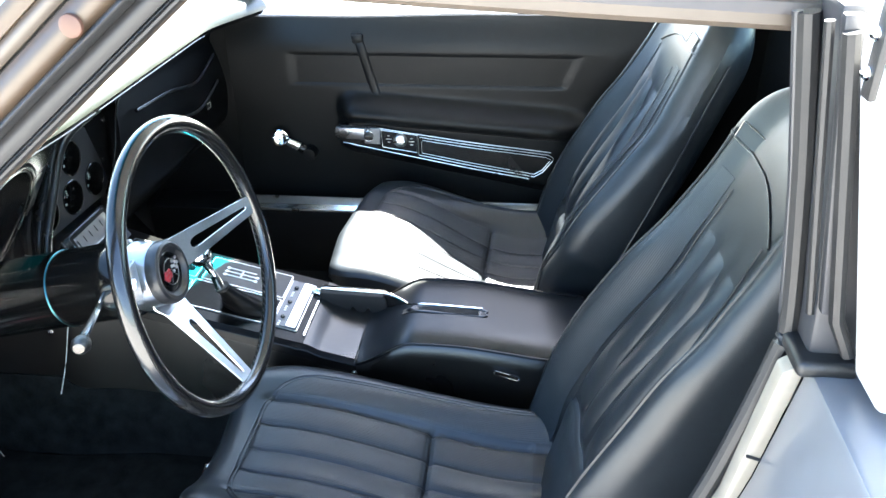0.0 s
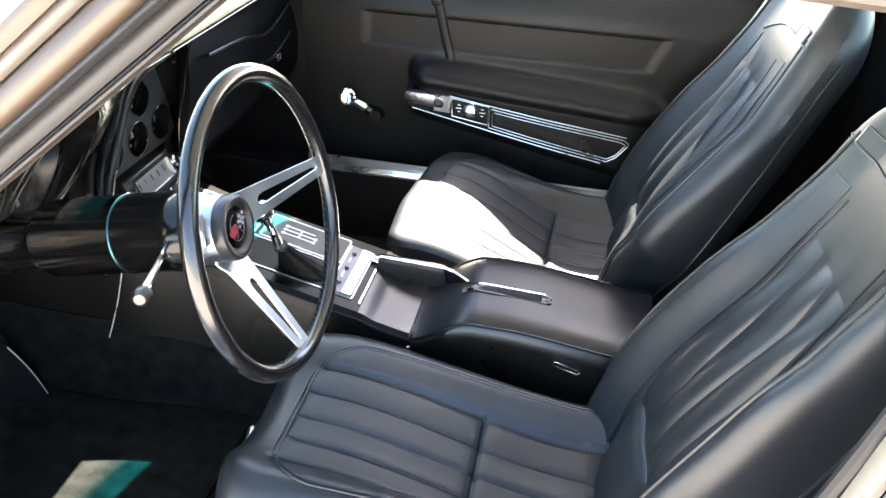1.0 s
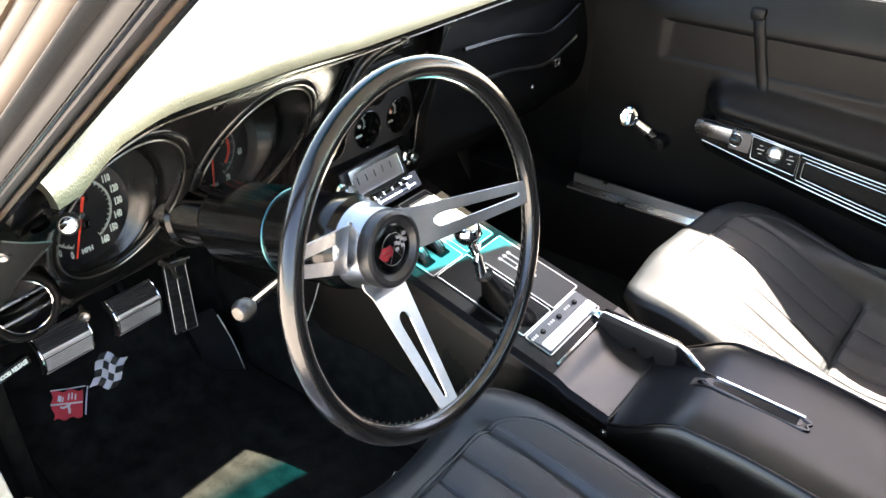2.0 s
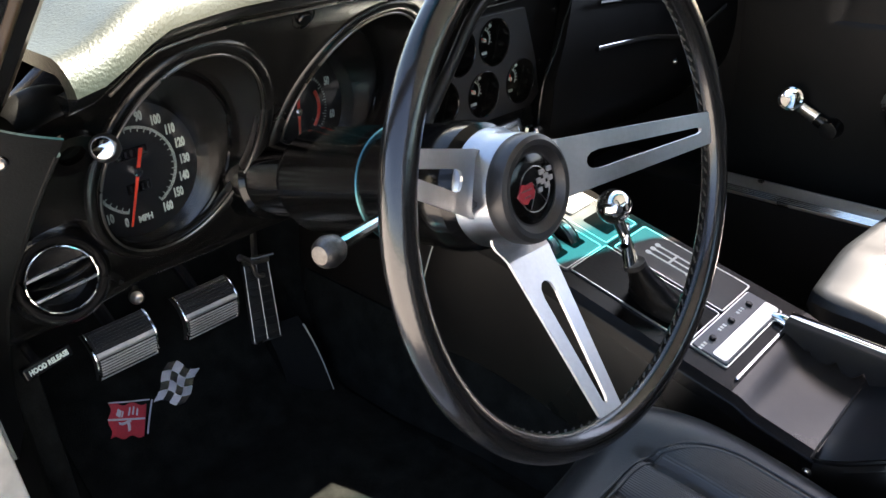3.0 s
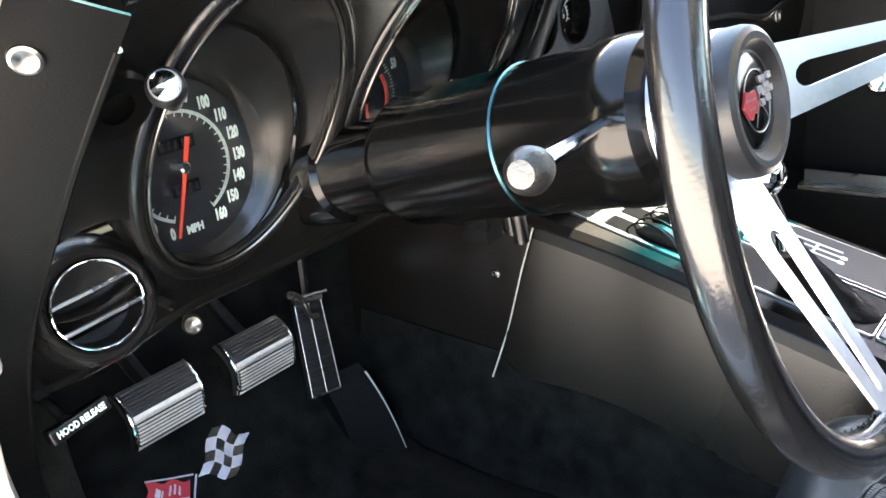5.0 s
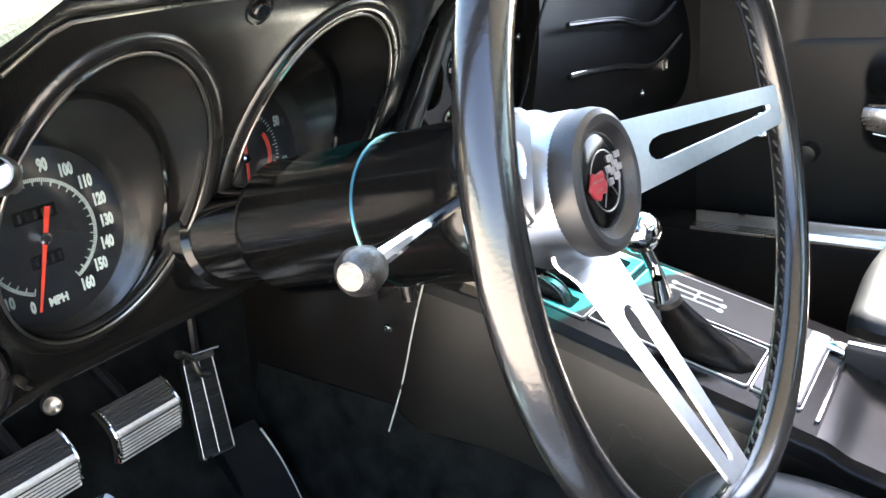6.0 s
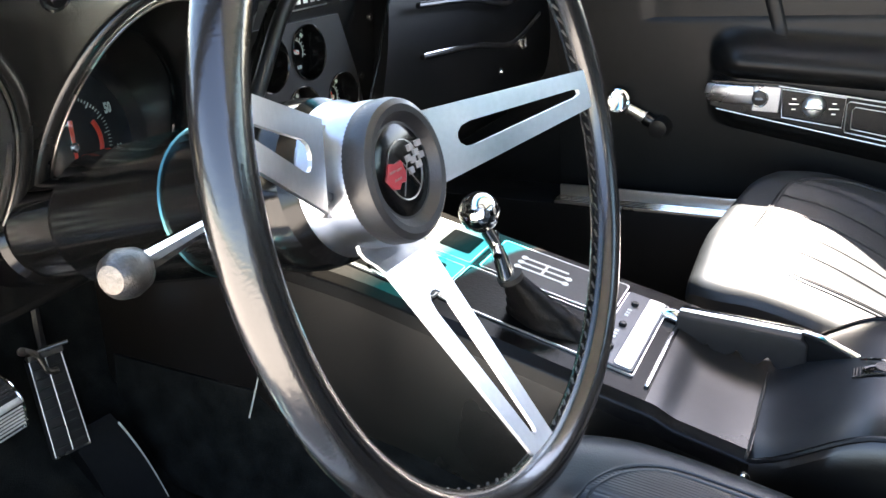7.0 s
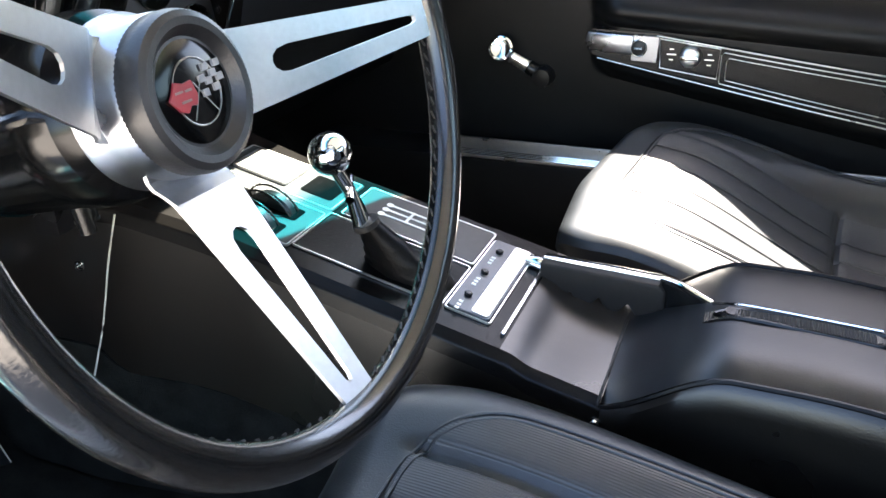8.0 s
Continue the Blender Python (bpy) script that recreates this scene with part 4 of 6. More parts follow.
def tunnel_carpet():
    t = thing("tunnel_carpet", "black carpet strip along the foot of the console", "carpet")

    def side(u, v):
        x = -0.60 + 0.78 * u
        wide = 0.02 * step(-0.2, -0.40, x)
        top = 0.366 - 0.030 * step(-0.32, 0.0, x) + 0.030 * step(-0.33, -0.37, x)
        return Vector((x, -0.186 - wide + 0.028 * v, 0.228 + (top - 0.228) * v))

    part("strip", sheet(side, 40, 6, drop=(0, 0.02, 0)), CARPET, t)
    return t


def gear_lever():
    g = thing("gear_lever", "chrome-knobbed gear lever in a folded black leather boot", "gear lever")
    d = (Vector((-0.087, -0.104, 0.625)) - Vector((-0.066, -0.088, 0.548))).normalized()
    part("knob", lathe([(0, -0.0205)] + [(0.0205 * math.sin(math.pi * k / 20), -0.0205 * math.cos(math.pi * k / 20)) for k in range(1, 20)] + [(0, 0.0205)], axis_frame((-0.087, -0.104, 0.625), d), 32), CHROME, g, "mirror-bright chrome ball")
    part("stem", tube([(-0.083, -0.101, 0.608), (-0.075, -0.095, 0.585), (-0.066, -0.088, 0.545)], [0.007, 0.0065, 0.010], 14), CHROME, g, "chrome stem")
    part("lockout", tube([(-0.066, -0.112, 0.584), (-0.075, -0.095, 0.590), (-0.084, -0.078, 0.592)], [0.0045, 0.0035, 0.0045], 10), CHROME, g, "chrome reverse lockout tee")
    b, rings = bmesh.new(), []
    for i in range(15):
        t = i / 14
        c0 = Vector((-0.064, -0.086, 0.552)).lerp(Vector((-0.030, -0.058, console_z(-0.03) - 0.006)), t)
        rx = 0.012 + 0.040 * t ** 1.2
        ry = 0.011 + 0.018 * t ** 1.2
        fold = 1 + 0.05 * math.sin(i * 1.7) * (0.3 + t)
        rings.append([b.verts.new(c0 + Vector((rx * fold * math.cos(a), ry * (1 + 0.05 * math.sin(5 * a + 0.3 * i)) * math.sin(a), -SLOPE * rx * math.cos(a) * t))) for a in [2 * math.pi * k / 24 for k in range(24)]])
    for p, q in zip(rings, rings[1:]):
        for k in range(24):
            b.faces.new((p[k], p[(k + 1) % 24], q[(k + 1) % 24], q[k]))
    b.faces.new(rings[0])
    part("boot", b, BOOT, g, "folded black leather boot")
    part("collar", lathe([(0.006, -0.004), (0.0135, -0.003), (0.0135, 0.003), (0.006, 0.004)], axis_frame((-0.065, -0.087, 0.550), d), 24), RUBBER, g)
    return g


def parking_brake():
    p = thing("parking_brake", "parking brake lever with a scalloped black grip and chrome blade", "parking brake")
    # grip outline in x and z, with finger hollows below
    low = [(0.205 - 0.122 * k / 40, 0.4430 - 0.0150 * abs(math.sin(math.pi * 4 * k / 40)) + 0.008 * k / 40) for k in range(41)]
    out = [(0.080, 0.452), (0.080, 0.478), (0.204, 0.472), (0.211, 0.466), (0.211, 0.440)] + low
    part("grip", prism(out, 0.028, Matrix(((1, 0, 0, 0), (0, 0, 1, 0.020), (0, 1, 0, 0), (0, 0, 0, 1))), 0.005, 3), GRIPR, p, "black moulded grip with finger hollows")
    part("release", tube([(0.083, 0.034, 0.466), (0.072, 0.034, 0.469), (0.060, 0.034, 0.470)], [0.009, 0.0085, 0.006], 16), CHROME, p, "chrome release button")
    part("release_stem", tube([(0.070, 0.034, 0.455), (0.062, 0.034, 0.448)], 0.004, 10), CHROME, p)
    part("strip", prism([(0.0, -0.006), (0.124, -0.006), (0.128, 0.0), (0.124, 0.006), (0.0, 0.006)], 0.004, axis_frame((0.081, 0.036, 0.4765), (0.045, 0, 1), (1, 0, -0.045)), 0.001, 2), CHROME, p, "chrome strip on the grip")
    # blade: a deep flat side that sweeps down into the slot of the lid
    blade = [(0.206, 0.437), (0.206, 0.4745), (0.224, 0.4765), (0.240, 0.475), (0.256, 0.473), (0.272, 0.471), (0.290, 0.472), (0.272, 0.452), (0.236, 0.442)]
    m = Matrix(((1, 0, 0, 0), (-0.60, 0, 1, 0.149), (0, 1, 0, 0), (0, 0, 0, 1)))
    part("blade", prism(blade, 0.010, m, 0.002, 2), PLASTIC, p, "black side of the lever")
    edge = smooth_path([(x, 0.149 - 0.60 * x + 0.005, z + 0.0012) for x, z in blade[1:7]], 5)
    part("blade_edge", tube(edge, 0.0042, 10, flat=0.8), CHROME, p, "curved chrome edge")
    return p


# ---- passenger door ----
def belt_line(x):
    """Top edge of the door, nearly level."""
    return 0.866 + 0.010 * step(0.0, 0.40, x) + 0.02 * step(0.55, 0.80, x)


def door_y(x, z):
    y = 0.602 + 0.02 * step(0.78, 0.88, z)
    on = step(-0.12, -0.09, x) * (1 - step(0.535 + 0.45 * (z - 0.7), 0.565 + 0.45 * (z - 0.7), x))
    y += 0.003 * on * step(0.700, 0.708, z) * (1 - step(0.779, 0.787, z))
    ends = step(0.0, 0.05, x) * (1 - step(0.52, 0.66, x))
    top = 0.668 - 0.070 * (x - 0.05)
    bot = 0.560 - 0.195 * (x - 0.08)
    roll = math.exp(-((z - top + 0.022) / 0.024) ** 2) * 0.056
    low = step(bot - 0.035, bot + 0.0, z) * (1 - step(top - 0.05, top - 0.02, z)) * 0.030
    return y - ends * max(roll, low)


def passenger_door():
    d = thing("passenger_door", "closed black vinyl door panel with armrest and chrome fittings", "car door")
    at = lambda x, z, off=0.0: Vector((x, door_y(x, z) - off, z))
    part("panel", sheet(lambda u, v: Vector((-0.26 + 1.1 * u, door_y(-0.26 + 1.1 * u, 0.40 + (belt_line(-0.26 + 1.1 * u) - 0.405) * v), 0.40 + (belt_line(-0.26 + 1.1 * u) - 0.405) * v)), 200, 170, 0.012), DOORV, d)
    part("ledge", sheet(lambda u, v: Vector((-0.26 + 1.1 * u, 0.620 + 0.085 * v, belt_line(-0.26 + 1.1 * u) - 0.003 * (2 * v - 1) ** 4)), 60, 8, drop=(0, 0, -0.014)), DOORV, d, "black window ledge")
    part("outer_skin", box((-0.5, 0.705, 0.3), (0.9, 0.74, 0.835), 0.01), WHITEP, d, "white painted door skin")
    # welts of the upper panel
    z0, z1 = 0.705, 0.782
    part("welt", tube([at(-0.10 + 0.66 * k / 40, z1, 0.001) for k in range(41)], 0.0018, 6), DOORV, d, "raised seam")
    part("welt", tube([at(-0.11 + 0.63 * k / 40, z0 - 0.035 * k / 40, 0.001) for k in range(41)], 0.0018, 6), DOORV, d, "raised seam")
    part("welt", tube([at(0.56 - 0.04 * k / 12, z1 - 0.112 * k / 12, 0.001) for k in range(13)], 0.0018, 6), DOORV, d, "raised seam")
    # pull strap
    st = smooth_path([at(0.062, 0.822, 0.008), at(0.070, 0.80, 0.014), at(0.085, 0.74, 0.014), at(0.100, 0.69, 0.012), at(0.104, 0.67, 0.010)], 6)
    strap = part("pull_strap", tube(st, 0.011, 12, flat=0.25, up=(0, 1, 0)), DOORV, d, "black pull strap")
    part("strap_end", box((0.048, 0.588, 0.806), (0.076, 0.606, 0.830), 0.006), DOORV, strap, "black strap anchor")
    part("strap_end", box((0.092, 0.576, 0.655), (0.118, 0.600, 0.680), 0.006), DOORV, strap, "black strap anchor")
    # chrome-lined armrest insert
    top = lambda x: 0.6035 - 0.135 * (x - 0.115)
    bot = lambda x: 0.5655 - 0.190 * (x - 0.08)
    P = lambda x, z, off: Vector((x, 0.554 - 0.003 * step(0.0, 0.2, x) + 0.012 * step(0.3, 0.56, x) - off, z))
    def strip(pts, r, name="bright_line", label="thin chrome line"):
        part(name, tube(pts, r * 0.85, 8), SATIN, d, label)
    insert = bmesh.new()
    vs = [insert.verts.new(P(x, z, 0.0)) for x, z in ((0.01, 0.617), (0.11, 0.614), (0.545, 0.545), (0.54, 0.528), (0.50, 0.488), (0.47, 0.484), (0.08, 0.560), (0.01, 0.578))]
    f = insert.faces.new(vs)
    got = bmesh.ops.extrude_face_region(insert, geom=[f])
    bmesh.ops.translate(insert, verts=[v for v in got["geom"] if isinstance(v, bmesh.types.BMVert)], vec=(0, 0.035, 0))
    part("armrest_plate", insert, PLASTIC, d, "black backing plate of the armrest fittings")
    def outline(x0, gap):
        """The line round the inset, square at its front and rounded at the rear."""
        t, w = lambda x: top(x) - gap, lambda x: bot(x) + 0.003 + gap
        pts = [P(x0 + 0.003, t(x0), 0.002)] + [P(x0 + (0.525 - gap - x0) * k / 12, t(x0 + (0.525 - gap - x0) * k / 12), 0.002) for k in range(1, 13)]
        pts += [P(0.537 - gap, 0.540 - gap * 0.5, 0.002), P(0.535 - gap, 0.532, 0.002), P(0.512, 0.502 + gap, 0.002), P(0.492, 0.490 + gap, 0.002)]
        pts += [P(0.475 - (0.475 - x0) * k / 12, w(0.475 - (0.475 - x0) * k / 12), 0.002) for k in range(13)]
        return pts + [P(x0 - 0.001, w(x0) + 0.004, 0.002), P(x0 - 0.001, t(x0) - 0.004, 0.002), pts[0]]

    strip(outline(0.208, 0.0), 0.0011)
    strip(outline(0.216, 0.007), 0.0009)
    strip([P(0.02 + 0.46 * k / 20, bot(0.02 + 0.46 * k / 20) - 0.004, 0.004) for k in range(21)], 0.0014, "lower_moulding", "chrome lower moulding")
    strip([P(0.11 + 0.42 * k / 20, top(0.11 + 0.42 * k / 20) + 0.007, 0.002) for k in range(21)], 0.0015)
    # handle, lock plate and knob
    part("door_handle", prism([(0.0, 0.0), (0.072, -0.003), (0.072, -0.033), (0.002, -0.029), (-0.003, -0.015)], 0.010, Matrix(((1, 0, 0, 0.004), (0, 0, -1, 0.554), (0, 1, 0, 0.614), (0, 0, 0, 1))), 0.003, 2), HUBM, d, "flat bright door pull")
    part("lock_plate", prism(rounded(0.040, 0.040, 0.002), 0.006, axis_frame((0.094, 0.5525, 0.591), (0, -1, 0), (1, 0, -0.05)), 0.001, 1), HUBM, d, "bright lock plate")
    part("lock_ring", tube([(0.084 + 0.0125 * math.cos(a), 0.5455, 0.592 + 0.0125 * math.sin(a)) for a in [2 * math.pi * k / 28 for k in range(28)]], 0.0012, 6, True), CHROME, d, "thin chrome ring")
    part("lock_slot", box((0.078, 0.5418, 0.590), (0.090, 0.5432, 0.594), 0.0005, 1), CHROME, d, "bright lock slider")
    part("lock_button", lathe([(0, 0), (0.011, 0), (0.011, 0.002), (0.009, 0.003), (0, 0.003)], axis_frame((0.084, 0.546, 0.592), (0, -1, 0)), 24), RUBBER, d, "round dark lock button")
    part("vent_knob", lathe([(0, 0), (0.0165, 0), (0.0165, 0.004), (0.013, 0.010), (0.010, 0.0115), (0, 0.012)], axis_frame((0.162, 0.551, 0.582), (0.1, -1, 0.15)), 28), SATIN, d, "round chrome knob")
    part("knob_bar", box((0.149, 0.534, 0.579), (0.175, 0.543, 0.585), 0.0015), CHROME, d)
    strip([P(0.115, 0.607, 0.003), P(0.205, 0.596, 0.003), P(0.203, 0.551, 0.003), P(0.118, 0.563, 0.003), P(0.115, 0.607, 0.003)], 0.0012, "plate_line")
    for x in (0.134, 0.190):
        for dz, w in ((0.010, 0.003), (0.002, 0.007), (-0.006, 0.003)):
            part("marking", box((x - w, 0.5482, 0.579 + dz - 0.10 * (x - 0.16)), (x + w, 0.5492, 0.5808 + dz - 0.10 * (x - 0.16))), SATIN, d)
    return d


def window_crank():
    w = thing("window_crank", "chrome window crank with a round knob on the passenger door", "window crank")
    part("base", lathe([(0, 0), (0.020, 0), (0.0195, 0.010), (0.017, 0.028), (0.015, 0.040), (0, 0.042)], axis_frame((-0.076, 0.604, 0.529), (0, -1, 0)), 28), PLASTIC, w, "dark crank base")
    part("grip", tube([(-0.070, 0.590, 0.524), (-0.076, 0.586, 0.529), (-0.098, 0.580, 0.542), (-0.104, 0.578, 0.546)], [0.009, 0.0125, 0.0125, 0.010], 16), PLASTIC, w, "black end grip")
    part("arm", tube(smooth_path([(-0.098, 0.580, 0.542), (-0.112, 0.577, 0.550), (-0.128, 0.573, 0.560), (-0.146, 0.568, 0.570)], 5), [0.012 - 0.003 * k / 15 - 0.0012 * (k % 2) for k in range(16)], 12, flat=0.7, up=(0, 1, 0)), SATIN, w, "ribbed chrome arm")
    part("knob", lathe([(0, -0.004), (0.008, -0.004), (0.010, 0.002), (0.0205, 0.008), (0.0225, 0.016), (0.020, 0.024), (0.016, 0.0255), (0.010, 0.0235), (0, 0.023)], axis_frame((-0.147, 0.572, 0.570), (0.25, -1, 0.45)), 28), CHROME, w, "round dished chrome knob")
    return w


def sill_plate():
    s = thing("sill_plate", "ribbed aluminium sill strip along the passenger door", "sill strip")
    part("base", box((-0.24, 0.500, 0.402), (0.62, 0.530, 0.4075), 0.001), SATIN, s)
    for k in range(4):
        y = 0.5035 + 0.0072 * k
        part("rib", tube([(-0.24, y, 0.4078), (0.62, y, 0.4078)], 0.0022, 6), CHROME, s)
    part("lip", box((-0.24, 0.530, 0.402), (0.62, 0.536, 0.428), 0.002), SATIN, s, "upturned bright edge")
    return s


# ---- dashboard ----
FACE_N = Vector((0.84, 0, -0.5426)).normalized()
FACE = axis_frame((-0.33, -0.49, 0.739), FACE_N)  # x to the passenger, y up the face, z towards the driver
DIAL_X = -0.416


def ellipse(a, b, n=48, cx=0.0, cy=0.0):
    return [(cx + a * math.cos(2 * math.pi * k / n), cy + b * math.sin(2 * math.pi * k / n)) for k in range(n)]


def gauge_pod(parent, y, z, cx, name, digits, unit, needle, zero, sweep, red=None, nip=0.0):
    """A deep hooded gauge: bright ring, tunnel, dial, print, needle and lens."""
    n = 64
    half = 0.0885 - nip
    rim = [FACE @ Vector((px, py, 0.0)) for px, py in ellipse(half, 0.131, n, cx + nip, 0.0)]
    rim0 = [FACE @ Vector((px, py, 0.002)) for px, py in ellipse(half + 0.002, 0.133, n, cx + nip, 0.0)]
    ring = part("ring", tube(rim0, 0.0013, 8, True), KNOBM, parent, "thin bright gauge ring")
    R = 0.071
    end = [Vector((DIAL_X, y + R * math.cos(2 * math.pi * k / n), z + R * math.sin(2 * math.pi * k / n))) for k in range(n)]

    def tunnel(u, v):
        k = int(round(u * n)) % n
        bulge = 0.012 * math.sin(math.pi * v)
        p = rim[k].lerp(end[k], v)
        return p + (p - Vector((p.x, y, z))).normalized() * bulge

    part("tunnel", sheet(tunnel, n, 8, 0.0, True), TUNNEL, parent, "black gauge tunnel")
    inner = [tunnel(k / n, 0.5) * 1.0 for k in range(n)]
    part("inner_ring", tube([p.lerp(Vector((p.x, y, z)), 0.05) for p in inner], 0.0028, 8, True), GLOSS, parent, "glossy inner ring")
    m = axis_frame((DIAL_X, y, z), (1, 0, 0))  # x to the passenger, y up
    dial = part(name, lathe([(0, -0.004), (R + 0.002, -0.004), (R + 0.002, 0), (0, 0)], m, 48), DIAL, parent, "black dial face")
    marks, count = bmesh.new(), len(digits) - 1
    for k in range(count * 10 + 1):
        a = radians(zero - sweep * k / (count * 10))
        r0 = 0.0435 if k % 5 else 0.0405
        box((r0, -0.0004, 0.0002), (0.0465, 0.0004, 0.0008), 0, 1, bm_at(marks, m @ pose(0, 0, 0, 0, 0, math.degrees(a))))
        flush(marks)
    part("scale", marks, PRINT, dial, "pale scale marks")
    for k, d in enumerate(digits):
        if d:
            a = radians(zero - sweep * k / count)
            part("numeral", letters(d, 0.0078, m @ pose(0.0560 * math.cos(a), 0.0560 * math.sin(a), 0.0006), 0.0003, 1.75), PRINT, dial)
    part("unit", letters(unit, 0.008, m @ pose(0, -0.053, 0.0006), 0.0002, 1.2), PRINT, dial)
    if red:
        arc = [m @ Vector((0.034 * math.cos(radians(a)), 0.034 * math.sin(radians(a)), 0.0016)) for a in range(red[0], red[1], 4)]
        part("red_arc", tube(arc, 0.0026, 6, flat=0.4, up=(1, 0, 0)), ORANGE, dial, "red arc")
    else:
        for zz, w in ((0.019, 0.034), (-0.018, 0.026)):
            part("counter_window", box((DIAL_X + 0.0003, y - w / 2, z + zz - 0.0055), (DIAL_X + 0.0015, y + w / 2, z + zz + 0.0055), 0.0004, 1), PLASTIC, dial, "black counter window")
            for q in range(5 if w > 0.03 else 4):
                yy = y - w / 2 + 0.0045 + q * 0.0062
                part("counter_bar", box((DIAL_X + 0.0014, yy - 0.0011, z + zz - 0.0032), (DIAL_X + 0.0019, yy + 0.0011, z + zz + 0.0032)), CLUSTER, dial)
    part("needle", prism([(-0.025, -0.002), (-0.025, 0.002), (0.058, 0.0009), (0.058, -0.0009)], 0.0012, m @ pose(0, 0, 0.006, 0, 0, needle), 0), ORANGE, dial, "red needle")
    part("needle_cap", lathe([(0, 0), (0.0048, 0), (0.0048, 0.008), (0.003, 0.0095), (0, 0.0095)], m, 20), CHROME, dial, "small bright cap")
    lens = part("lens", lathe([(0, 0), (R + 0.006, 0)], axis_frame((DIAL_X + 0.014, y, z), (0.997, -0.028, -0.058)), 48), LENS, dial, "clear gauge lens")
    lens.visible_shadow = False
    return dial


PEN = {}


def bm_at(bm, m):
    """Collects boxes made next under the pose m."""
    PEN["bm"], PEN["m"] = bmesh.new(), m
    return PEN["bm"]


def flush(bm):
    moved(PEN["bm"], PEN["m"])
    join(bm, PEN["bm"])


SMALL = ((-0.082, 0.760, 150), (-0.012, 0.760, 150), (-0.117, 0.699, 100), (-0.035, 0.694, 140), (0.044, 0.695, 105))


def small_gauge(parent, y, z, r=0.0305, needle=120):
    """A deep round cup with a printed dial at its bottom."""
    m = axis_frame((-0.338, y, z), (1, 0, 0))
    part("gauge_cup", lathe([(r + 0.0012, -0.004), (r + 0.0012, 0.0008), (r, 0.0016), (r - 0.0012, 0.0004), (r - 0.0025, -0.010), (r - 0.0055, -0.0215), (0, -0.0215)], m, 40), GLOSS, parent, "deep glossy black gauge cup")
    low = m @ pose(0, 0, -0.0208)
    marks = bmesh.new()
    for k in range(9):
        box((r * 0.42, -0.0004, 0), (r * (0.56 if k % 4 else 0.62), 0.0004, 0.0005), 0, 1, bm_at(marks, low @ pose(0, 0, 0, 0, 0, 118 - 17 * k)))
        flush(marks)
    for a, w in ((122, 0.0020), (52, 0.0026), (45, 0.0020)):
        box((r * 0.66, -w / 2, 0), (r * 0.80, w / 2, 0.0005), 0, 1, bm_at(marks, low @ pose(0, 0, 0, 0, 0, a)))
        flush(marks)
    for q in range(4):
        box((-0.0085 + 0.0042 * q, -r * 0.66, 0), (-0.0054 + 0.0042 * q, -r * 0.53, 0.0005), 0, 1, bm_at(marks, low))
        flush(marks)
    part("scale", marks, PRINT, parent, "pale scale marks")
    arc = [low @ Vector((r * 0.44 * math.cos(radians(a)), r * 0.44 * math.sin(radians(a)), 0.0004)) for a in range(-35, 125, 8)]
    part("scale_arc", tube(arc, 0.0005, 6), PRINT, parent, "thin pale arc")
    part("needle", prism([(-0.004, -0.0007), (-0.004, 0.0007), (r * 0.52, 0.0004), (r * 0.52, -0.0004)], 0.0008, low @ pose(0, 0, 0.0022, 0, 0, needle)), ORANGE, parent, "red needle")
    part("needle_ring", lathe([(0.0015, 0.0), (0.0027, 0.0), (0.0027, 0.0034), (0.0015, 0.0034)], low, 16), PRINT, parent, "pale ring round the needle's axle")


